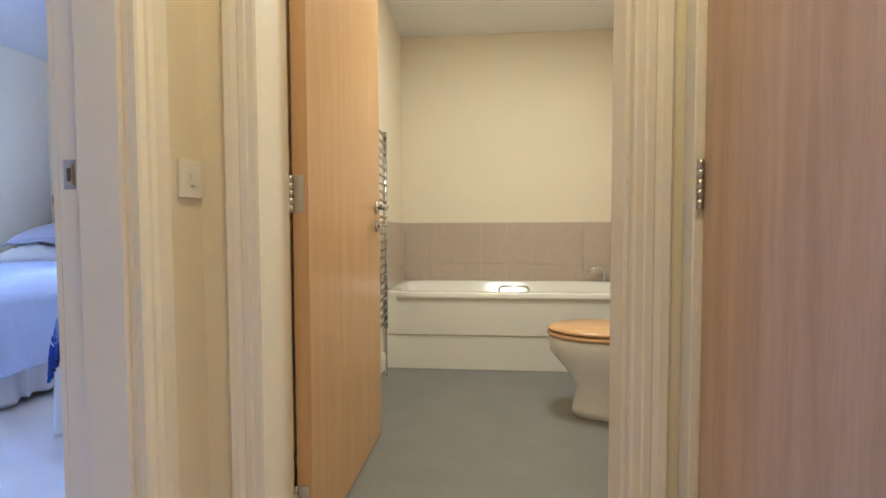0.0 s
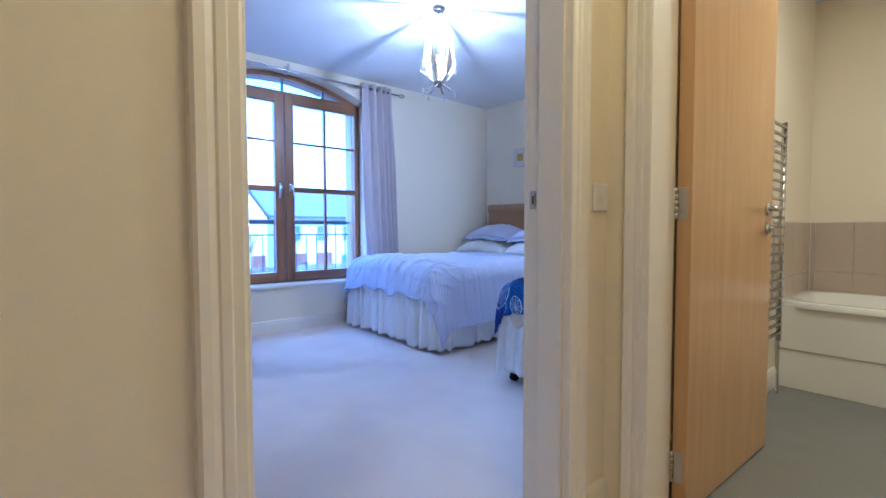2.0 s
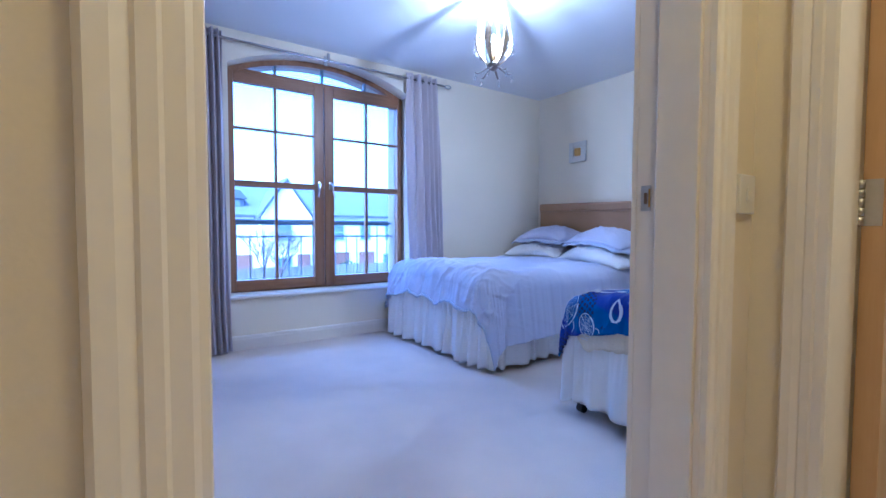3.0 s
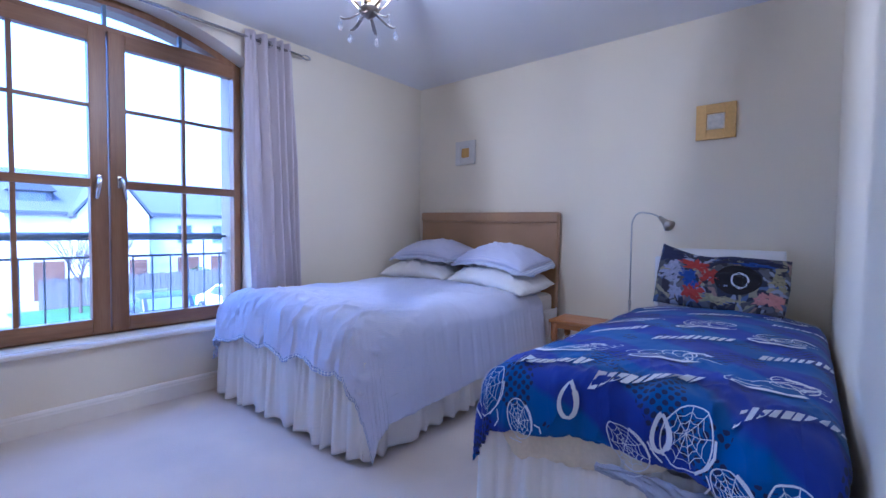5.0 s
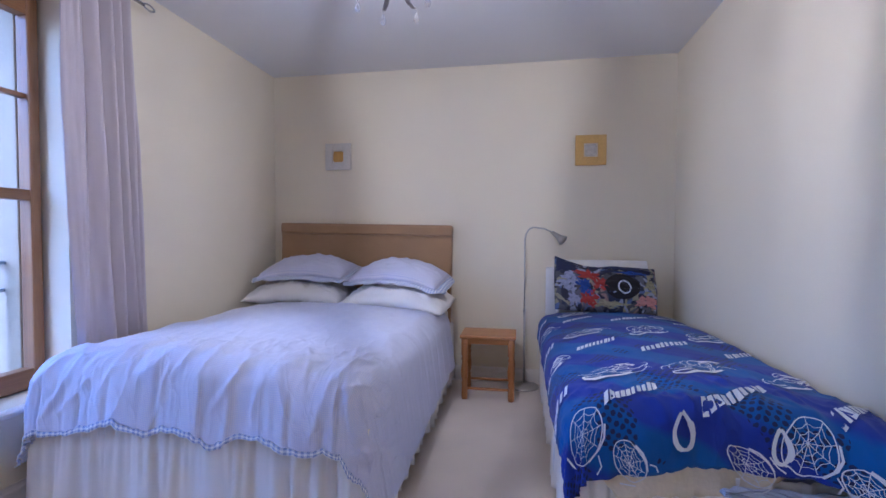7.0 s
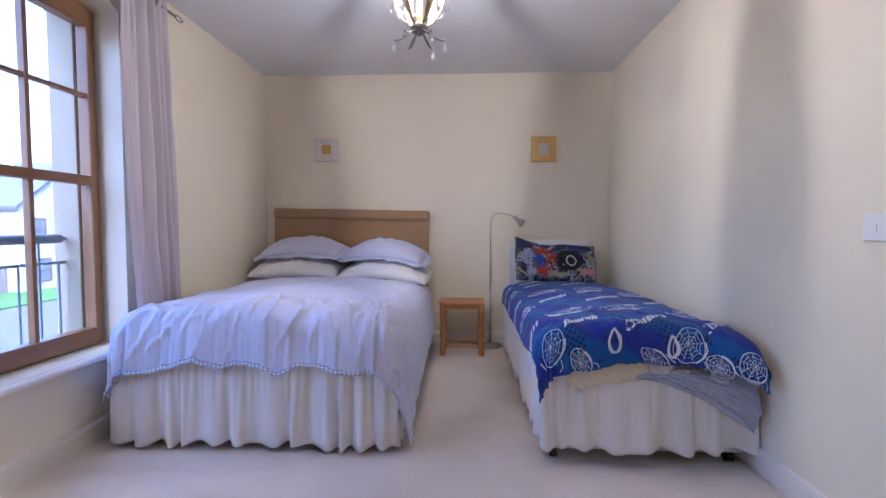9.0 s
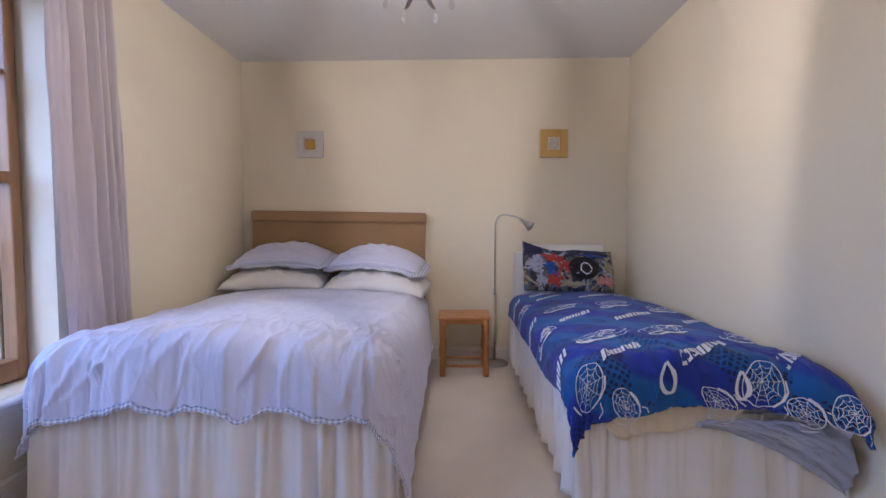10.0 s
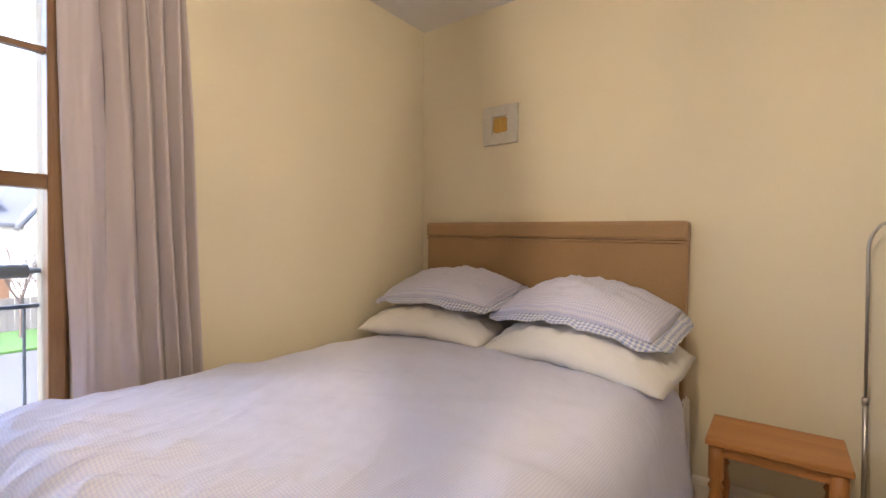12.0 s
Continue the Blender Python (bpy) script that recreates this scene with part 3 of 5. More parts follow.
    prof = [(xf, WZ0 - 0.006), (xf, WZ0 - 0.032), (WX0 + 0.03, WZ0 - 0.032), (WX0 + 0.038, WZ0 - 0.026), (WX0 + 0.038, WZ0 - 0.012), (WX0 + 0.03, WZ0 - 0.004)]
    bm = bmesh.new()
    prism(bm, prof, "y", WY0 - 0.03, WY1 + 0.03)
    part("window_sill", bm, M_TRIM, win, "cream painted window board")
    return win


build_window()
bm = boxes((WX0 - 0.36, WX0 - 0.22, WY0, WY0 + 0.03, -0.1, WSPRING), (WX0 - 0.36, WX0 - 0.22, WY1 - 0.045, WY1, -0.1, WSPRING + 0.02), bevel=0.004)
arch_band(bm, WX0 - 0.36, WX0 - 0.22, -0.001, 0.03, WY0, WY1)
structure("trim_outer_reveal", bm, M_STONE, "pale weathered stone window surround")

rail = thing("balcony_railing", (WX0 - 0.30, WMID, WZ0), "blue-grey tubular steel window guard railing", "railing")
bm = bmesh.new()
tube(bm, [(WX0 - 0.30, WY0 + 0.07, 1.0), (WX0 - 0.30, WY1 - 0.08, 1.0)], 0.024, 14)
part("top_rail", bm, M_GREYRAIL, rail, "", True)
for a, b in ((WY0 + 0.03, WY0 + 0.07), (WY1 - 0.08, WY1 - 0.045)):
    bm = bmesh.new()
    tube(bm, [(WX0 - 0.30, a, 1.0), (WX0 - 0.30, b, 1.0)], 0.009, 8)
    part("fixing", bm, M_GREYRAIL, rail)
for z in (0.45, 0.868):
    part("lower_rail", boxes((WX0 - 0.306, WX0 - 0.294, WY0 + 0.03, WY1 - 0.05, z, z + 0.014)), M_GREYRAIL, rail)
for k in range(14):
    y = WY0 + 0.09 + k * (WY1 - WY0 - 0.18) / 13
    bm = bmesh.new()
    tube(bm, [(WX0 - 0.30, y, 0.464), (WX0 - 0.30, y, 0.868 if k % 6 else 0.99)], 0.0055, 6)
    part("baluster", bm, M_GREYRAIL, rail)


# ---- curtains ----
POLE_X = WX0 + 0.075


def curtain(y0, y1, y0b, y1b, z0, z1, folds, group, label):
    th = thing("curtain", (POLE_X, (y0 + y1) / 2, z0), label, "curtain", group)
    bm = bmesh.new()

    def place(u, v):
        z = z0 + (z1 - z0) * v
        a, b = y0b + (y0 - y0b) * v ** 0.7, y1b + (y1 - y1b) * v ** 0.7
        ph = 2 * math.pi * folds * u ** 1.45 + (3.4 - 1.8 * v) * fractal(u * 2.6 + y0, v * 0.9)
        tail = max(0.0, (u - 0.72) / 0.28) ** 1.5 * (1 - 0.6 * v)
        amp = (0.022 + 0.018 * u) * (1 - 0.5 * tail) + 0.014 * fractal(u * 5 + y0, v * 1.2, 3)
        return (POLE_X - 0.040 * tail + amp * math.sin(ph) + 0.006 * fractal(u * 30, v * 6, 5), a + (b - a) * (u + 0.008 * math.sin(2 * ph)), z)

    sheet(bm, folds * 16, 40, place)
    solid(part("cloth", bm, M_CURT, th, "", True), 0.003)
    for k in range(folds):
        yk = y0 + (y1 - y0) * (k + 0.5) / folds
        bm = bmesh.new()
        ring = [(POLE_X + 0.021 * math.cos(q), yk, 2.335 + 0.021 * math.sin(q)) for q in (2 * math.pi * i / 16 for i in range(16))]
        tube(bm, ring, 0.004, 6, True)
        part("eyelet", bm, M_CHROME, th, "chrome eyelet", True)
    return th


curtain(2.965, 3.325, 3.02, 3.45, 0.012, 2.385, 5, "curtains at the window", "mauve-grey eyelet curtain drawn back beside window")
curtain(1.10, 1.43, 1.10, 1.47, 0.012, 2.385, 6, "curtains at the window", "mauve-grey eyelet curtain beside radiator")
pole = thing("curtain_pole", (WX0, WMID, 2.335), "slim chrome curtain pole with curled ends", "curtain pole")
bm = bmesh.new()
tube(bm, [(POLE_X, 1.0, 2.335), (POLE_X, 3.40, 2.335)], 0.0095, 12)
part("rod", bm, M_CHROME, pole, "", True)
for y, s in ((1.0, -1), (3.40, 1)):
    bm = bmesh.new()
    ring = [(POLE_X, y + s * (0.035 - 0.035 * math.cos(q)), 2.335 + 0.015 * math.sin(q)) for q in (2 * math.pi * k / 20 for k in range(20))]
    tube(bm, ring, 0.005, 8, True)
    part("finial", bm, M_CHROME, pole, "looped metal finial", True)
for y in (1.06, WMID - 0.03, 3.235):
    bm = boxes((WX0, WX0 + 0.006, y - 0.014, y + 0.014, 2.315, 2.395), (WX0 + 0.006, POLE_X, y - 0.006, y + 0.006, 2.354, 2.366), bevel=0.002)
    tube(bm, [(POLE_X, y, 2.32), (POLE_X, y, 2.39)], 0.013, 10)
    part("bracket", bm, M_STEEL, pole)


# ---- beds ----
def drape(cx, hw, head, foot, top, edge=0.07, flare=0.10, fold=1.0, seed=0.0, kick=0.0, ridges=()):
    """Maps cloth coordinates to a duvet over a bed: s across from the middle, t from the head to the foot."""
    length = head - foot

    def crumple(s, t):
        """Height of the slanting creases: (s, t) of the middle, slant, half length, half width, height."""
        h = 0.0
        for s0, t0, c, n, half, wide, high in ridges:
            ds, dt_ = s - s0, t - t0
            if abs(ds) > 0.45 or abs(dt_) > 0.45:
                continue
            u, v = c * dt_ - n * ds, n * dt_ + c * ds
            u /= half
            if abs(u) < 1.0:
                v += 0.02 * u * u
                w = wide * (1.25 - 0.5 * u) * (1.0 if v > 0 else 0.45)
                h += high * (1 - u * u) * math.exp(-(v / w) ** 2)
        return h

    def at(s, t, lift=0.0):
        ex, ey = max(abs(s) - (hw - edge), 0.0), max(t - (length - edge), 0.0)
        sx = 1 if s > 0 else -1
        d = math.hypot(ex, ey)
        crown = 0.055 * (1 - min(abs(s) / hw, 1) ** 2) - 0.02 * max(0.0, 1 - t / 0.5)
        wr = 0.016 * fold * fractal(s * 2.2 + seed, t * 2.2) + 0.006 * fold * fractal(s * 9, t * 5 + seed)
        near = min(1.0, max(0.0, (t - length + 0.55) / 0.4))
        wr += near * 0.014 * fold * fractal(s * 7 + 1.2 * t + seed, t * 1.5, 2) + near * 0.012 * fold * (1 - min(1.0, abs(fractal(s * 6 - 1.6 * t, t * 1.8 + seed, 4)) * 1.6)) ** 5 + near * 0.010 * fold * (1 - min(1.0, abs(fractal(s * 9 + 3.0 * t, t * 2.5 - seed, 9)) * 1.8)) ** 5
        fold_up = crumple(s, t) if ridges else 0.0
        lean = min(1.5707, d / edge)
        lift_up, lift_out = lift + fold_up * math.cos(lean), lift + fold_up * math.sin(lean)
        px, py, z = cx + max(-(hw - edge), min(hw - edge, s)), head - min(t, length - edge), top + crown + wr + lift_up
        if d > 0:
            dx, dy = sx * ex / d, -ey / d
            q = edge * 1.5707
            if d < q:
                a = d / edge
                out, down = edge * math.sin(a), edge * (1 - math.cos(a))
            else:
                out, down = edge + flare * (d - q), edge + (d - q) * math.sqrt(1 - flare * flare)
            run = (s if ey >= ex else t) * 1.0 + (math.atan2(ey, ex) * 0.35 if ex and ey else 0)
            w = min(1.0, d / 0.25)
            ripple = fold * w * (0.010 * max(0.0, 1 - fractal(run * 9 + seed, 6) ** 2 * 9) + 0.006 * math.sin(run * 19 + 2 * fractal(run * 2, seed)) + 0.016 * fractal(run * 4 + seed, d * 2))
            if ex > ey:
                ripple *= 0.5
            px, py, z = px + dx * (out + ripple + lift_out), py + dy * (out + ripple + lift_out), z - down
        if s > 0.12 and ey > 0 and kick:
            k = min(1.0, (s - 0.12) / 0.3) * min(1.0, ey / 0.15)
            py, z = py - kick * k, z + 0.22 * kick * k
        return (px, py, z)

    return at


def cover(name, at, s0, s1, t0, t1, hem, mat, parent, label, nu=110, nv=130, thick=0.03, skew=0.0):
    """The duvet's cloth between two side edges; hem(s) wavers its end over the foot."""
    bm = bmesh.new()
    def cloth(u, v):
        s = s0 + (s1 - s0) * u + skew * max(0.0, 2 * u - 1) * v ** 3
        return s, t0 + (t1 + hem(s) - t0) * v
    sheet(bm, nu, nv, lambda u, v: at(*cloth(u, v)), cloth)
    bmesh.ops.reverse_faces(bm, faces=bm.faces)
    return solid(part(name, bm, mat, parent, label, True, False), thick, -1.0)


def valance(parent, x0, x1, y0, y1, z0, z1, label, pitch=0.105, seed=0.0, sides="lfr"):
    """A gathered cloth skirt hanging round the foot and the long sides of a divan."""
    runs = []
    if "l" in sides:
        runs.append(((x0, y1), (x0, y0)))
    runs.append(((x0, y0), (x1, y0)))
    if "r" in sides:
        runs.append(((x1, y0), (x1, y1)))
    for n, (a, b) in enumerate(runs):
        a, b = Vector(a), Vector(b)
        d = (b - a).normalized()
        a, b = a - d * 0.022, b + d * 0.022
        tuck = 0.022 if n == (1 if 'l' in sides else 0) else 0.004
        out = Vector((d.y, -d.x))
        ln = (b - a).length
        bm = bmesh.new()

        def place(u, v):
            p = u * ln
            low = 1 - v
            ph = 2 * math.pi * p / pitch + 9.0 * fractal(p * 1.7 + seed, n * 5) + 1.5 * low * fractal(p * 5, seed, 4)
            amp = (0.004 + (0.017 if tuck > 0.01 else 0.010) * low ** 1.1) * (0.9 + 1.1 * fractal(p * 3 + seed, 7))
            fine = 2 * math.pi * p / 0.034 + 5 * fractal(p * 5 + seed, 11)
            q = a + d * (p + 0.012 * low * math.sin(ph * 0.5)) + out * (0.014 + tuck * low + amp * math.sin(ph) + 0.0035 * math.sin(2.3 * ph + 3 * fractal(p * 6, seed, 2)) * (0.4 + v) + 0.0045 * max(0.0, v - 0.25) * math.sin(fine))
            hemline = z0 + 0.03 * low * fractal(p * 4 + seed, 3) - 0.006 * low * math.sin(ph)
            return (q.x, q.y, hemline + (z1 - hemline) * v)

        sheet(bm, int(ln / 0.006), 18, place)
        solid(part("valance", bm, M_SKIRT, parent, label, True), 0.002)


def pillow_point(a, b, side, w, h, thick, seed, sag=0.0, ear=0.0, crumpled=0.010, lift=0.0):
    """A point of a filled pillow, a and b from -1 to 1; ear draws one corner up and lets the edge beside it sink."""
    pin = 1 - 0.06 * (abs(a) ** 3) * (1 - abs(b)) - 0.02 * abs(a)
    pin2 = 1 - 0.10 * (abs(b) ** 3) * (1 - abs(a)) - 0.03 * abs(b)
    full = max(0.0, (1 - abs(a) ** 2.6)) ** 0.55 * max(0.0, (1 - abs(b) ** 2.6)) ** 0.55
    z = side * thick / 2 * full * (1 + 0.16 * fractal(a * 1.6 + seed, b * 1.6, side)) + sag * (a * a) + 0.012 * full * fractal(a * 3 + seed, b * 2.4, side * 3) + 0.004 * fractal(a * 6 + seed, b * 6)
    z += crumpled * full * (1 - min(1.0, abs(fractal(a * 3 + b * 1.5 + seed, b * 4, side * 5)) * 1.8)) ** 3
    x, y = a * w / 2 * pin2, b * h / 2 * pin
    if ear:
        up = max(0.0, (b + 0.2) / 1.2)
        y += up * (ear * max(0.0, (-a - 0.45) / 0.55) ** 1.5 - 0.35 * ear * math.exp(-((a + 0.2) / 0.35) ** 2))
        x -= 0.3 * ear * up * max(0.0, (-a - 0.45) / 0.55)
    return (x, y, z + side * lift)


def pillow(name, w, h, thick, mat, m, label, group="", border=None, seed=0.0, sag=0.0, uvs=1.0, ear=0.0, crumpled=0.010):
    """A filled pillow with pinched corners; border: a flat edge in another cloth."""
    th = thing(name, m.translation, label, "pillow", group)
    th.matrix_basis = m

    def at(side):
        return lambda u, v: pillow_point(2 * u - 1, 2 * v - 1, side, w, h, thick, seed, sag, ear, crumpled)

    bm = bmesh.new()
    uv = lambda u, v: (u * w * uvs, v * h * uvs)
    sheet(bm, 44, 32, at(1), uv)
    sheet(bm, 44, 32, at(-1), uv)
    bmesh.ops.remove_doubles(bm, verts=bm.verts, dist=0.0004)
    ob = new("filled_case", finish("filled_case", bm, mat, True))
    ob.parent = th
    if border:
        bm = bmesh.new()
        n = 120
        ins, outs = [], []
        for k in range(n):
            q = 2 * math.pi * k / n
            c, s = math.cos(q), math.sin(q)
            f = 1 / max(abs(c) ** 5 + abs(s) ** 5, 1e-6) ** 0.2
            for lst, grow in ((ins, 0.955), (outs, 1.0)):
                e = 0.05 if grow == 1.0 else -0.02
                x, y = c * f * (w / 2 + e) * 0.985, s * f * (h / 2 + e) * 0.985
                lst.append(bm.verts.new((x, y, sag * (x / (w / 2)) ** 2 + 0.020 * (grow == 1.0) * fractal(c * 4, s * 4, seed) - 0.016 * (grow == 1.0))))
        layer = bm.loops.layers.uv.verify()
        for k in range(n):
            f = bm.faces.new((ins[k], outs[k], outs[(k + 1) % n], ins[(k + 1) % n]))
            for loop in f.loops:
                loop[layer].uv = (loop.vert.co.x, loop.vert.co.y)
        ob = new("border", finish("border", bm, border, True))
        ob.parent = th
        tagged(ob, "gingham border")
        solid(ob, 0.006, 0)
    return th


def castor(parent, x, y):
    bm = bmesh.new()
    tube(bm, [(x - 0.016, y, 0.026), (x + 0.016, y, 0.026)], 0.026, 16)
    box(bm, x - 0.012, x + 0.012, y - 0.012, y + 0.012, 0.03, 0.075, 0.003)
    return part("castor", bm, M_BLACK, parent, "black castor")


def build_double_bed():
    x0, x1, foot, head = -2.12, -0.775, 2.78, 4.70
    bed = thing("double_bed", ((x0 + x1) / 2, (foot + head) / 2, 0), "double divan bed with gathered white valance", "bed")
    part("divan_base", boxes((x0, x1, foot, head, 0.06, 0.36), bevel=0.015), M_DIVAN, bed, "cream upholstered divan base")
    part("mattress", boxes((x0, x1, foot, head, 0.362, 0.585), bevel=0.04), M_WHITE, bed, "white mattress")
    for x in (x0 + 0.04, x1 - 0.04):
        for y in (foot + 0.05, head - 0.08):
            castor(bed, x, y)
    valance(bed, x0, x1 + 0.010, foot, head, 0.028, 0.47, "gathered white cotton valance", 0.12, 1.0)
    # headboard, leaning down slightly to one side as it hangs
    hb = part("headboard", boxes((-2.17, -0.755, 4.715, 4.775, 0.35, 1.215), bevel=0.012), M_HEAD, bed, "tan suede padded headboard")
    part("padded_roll", boxes((-2.172, -0.753, 4.700, 4.779, 1.135, 1.222), bevel=0.018), M_HEAD, hb)
    part("piping", boxes((-2.168, -0.757, 4.706, 4.716, 1.124, 1.133), bevel=0.003), M_HEAD, hb)
    hb.matrix_basis = Matrix.Translation((-1.46, 4.75, 1.2)) @ Matrix.Rotation(radians(0.9), 4, "Y") @ Matrix.Translation((1.46, -4.75, -1.2)) @ hb.matrix_basis
    return bed


build_double_bed()
DCX, DHW = -1.44, 0.715
def crease_rows(seed, n, s0, s1, t0, t1, slant, half, wide, high):
    """Seeded creases spread evenly across s, each a little different."""
    rg = random.Random(seed)
    rows = []
    for k in range(n):
        q = slant + rg.uniform(-0.35, 0.35)
        rows.append((s0 + (s1 - s0) * (k + rg.uniform(0.1, 0.9)) / n, rg.uniform(t0, t1), math.cos(q), math.sin(q),
                     half * rg.uniform(0.6, 1.25), wide * rg.uniform(0.6, 1.5), high * rg.uniform(0.5, 1.3)))
    return rows


DLEN = 4.42 - 2.735
CREASES = crease_rows(4, 24, -0.92, 0.88, DLEN - 0.14, DLEN + 0.10, 0.5, 0.17, 0.015, 0.014) + crease_rows(9, 14, -0.85, 0.7, DLEN - 0.28, DLEN + 0.04, 0.85, 0.12, 0.010, 0.010) + crease_rows(2, 7, -0.75, 0.7, 0.5, 1.2, 1.0, 0.26, 0.05, 0.008)
at = drape(DCX, DHW, 4.42, 2.735, 0.635, 0.12, 0.14, 1.0, 3.3, 0.0, CREASES)
def hem_end(s):
    return 0.012 * math.sin(s * 9) + 0.034 * fractal(s * 5, 1) + 0.02 * max(0.0, (s - DHW + 0.1) / 0.46) ** 2


duvet = thing("duvet", (DCX, 3.4, 0.5), "pale blue checked duvet spread over double bed", "duvet")
dt = 4.42 - 2.735 - 0.12
cover("cover", at, -DHW - 0.22, DHW + 0.36, 0.0, dt + 0.33, hem_end, M_GING, duvet, "", 280, 240, 0.018, 0.10)
bm = bmesh.new()
def hem_strip(u, v):
    s = -DHW - 0.22 + (2 * DHW + 0.58) * u + 0.10 * max(0.0, 2 * u - 1)
    t = dt + 0.33 + hem_end(s)
    return at(s, t + 0.020 * v + 0.004 * math.sin(s * 31 + 2 * math.sin(s * 7)) * v, 0.004)
sheet(bm, 160, 2, hem_strip, lambda u, v: (u * 1.94, v * 0.03))
solid(part("hem", bm, M_GING2, duvet, "gingham hem"), 0.004, 0)

G = "pillows on the double bed"
pillow("pillow", 0.73, 0.47, 0.17, M_WHITE, pose(-1.81, 4.37, 0.728, 6, 0, 2), "plain white pillow under checked pillow", G, None, 1.0, -0.035, crumpled=0.028)
pillow("pillow", 0.75, 0.47, 0.17, M_WHITE, pose(-1.08, 4.36, 0.718, 6, 2, -4), "plain white pillow drooping over bed edge", G, None, 2.0, -0.06, crumpled=0.028)
pillow("pillow", 0.66, 0.42, 0.17, M_LILAC, pose(-1.80, 4.45, 0.882, 9, -1, 2), "lilac checked pillow with gingham border", G, M_GING2, 4.0, -0.03)
pillow("pillow", 0.66, 0.42, 0.17, M_LILAC, pose(-1.09, 4.43, 0.866, 9, 3, -4), "lilac checked pillow with gingham border", G, M_GING2, 6.0, -0.045)


def build_single_bed():
    x0, x1, foot, head = -0.07, 0.825, 2.73, 4.66
    bed = thing("single_bed", ((x0 + x1) / 2, (foot + head) / 2, 0), "single divan bed with white valance against wall", "bed")
    part("divan_base", boxes((x0, x1, foot, head, 0.055, 0.34), bevel=0.015), M_DIVAN, bed, "pale upholstered divan base")
    part("mattress", boxes((x0, x1, foot, head, 0.342, 0.56), bevel=0.04), M_SHEET, bed, "mattress in grey-blue sheet")
    for x in (x0 + 0.05, x1 - 0.05):
        for y in (foot + 0.045, head - 0.08):
            castor(bed, x, y)
    valance(bed, x0, x1, foot, head, 0.075, 0.44, "white cotton valance", 0.15, 9.0, "lf")
    hb = part("headboard", boxes((x0 + 0.02, x1 - 0.17, 4.70, 4.745, 0.30, 0.90), bevel=0.012), M_WHITE, bed, "white padded headboard")
    part("strut", boxes((0.12, 0.17, 4.685, 4.698, 0.30, 0.925), bevel=0.003), M_STEEL, hb)
    # bunched sheet corner under the cover
    bm = bmesh.new()
    def bunch(u, v):
        s = 0.32 + 0.50 * u
        z = 0.43 - v * (0.02 + 0.23 * u ** 1.6)
        o = 0.012 + 0.035 * math.sin(v * math.pi) * (0.4 + u) + 0.010 * fractal(u * 5, v * 7) + 0.022 * (1 - min(1.0, abs(fractal(u * 4 - v * 2, v * 1.6 + u, 3)) * 1.6)) ** 2
        return (s, foot - 0.03 - o, z)
    sheet(bm, 70, 40, bunch)
    solid(part("bunched_sheet", bm, M_SHEET, bed, "loose grey-blue sheet corner", True), 0.004, 0)
    return bed


build_single_bed()
SCX, SHW = 0.365, 0.475
at2 = drape(SCX, SHW, 4.50, 2.70, 0.585, 0.07, 0.12, 0.8, 8.1, 0.14)
st = 4.50 - 2.70 - 0.07
cov = thing("duvet", (SCX, 3.5, 0.5), "bright blue printed duvet on single bed", "duvet")
cover("cover", at2, -SHW - 0.11, SHW + 0.015, -0.02, st + 0.22, lambda s: 0.025 * (abs(s) / SHW) ** 4 + 0.012 * fractal(s * 4, 2), M_BLUE, cov, "", 130, 190, 0.014)
bm = bmesh.new()
def lining(u, v):
    s = -SHW + 0.10 + (2 * SHW - 0.42) * u
    return at2(s, st + 0.18 + 0.10 * v * math.sin(min(1, u * 6, (1 - u) * 2.5 + 0.05) * 1.57) + 0.014 * fractal(u * 5, v), -0.024)
sheet(bm, 60, 6, lining)
solid(part("lining", bm, M_CREAM, cov, "cream quilt edge showing under cover", True), 0.012, 0)


def stroke(bm, at, pts, width, lift=0.006):
    """A flat printed line on the cloth along points in cloth coordinates."""
    last = None
    for i, (s, t) in enumerate(pts):
        a, b = pts[max(i - 1, 0)], pts[min(i + 1, len(pts) - 1)]
        dx, dy = b[0] - a[0], b[1] - a[1]
        n = math.hypot(dx, dy) or 1
        ox, oy = -dy / n * width / 2, dx / n * width / 2
        pair = (bm.verts.new(at(s + ox, t + oy, lift)), bm.verts.new(at(s - ox, t - oy, lift)))
        if last:
            bm.faces.new((last[0], pair[0], pair[1], last[1]))
        last = pair


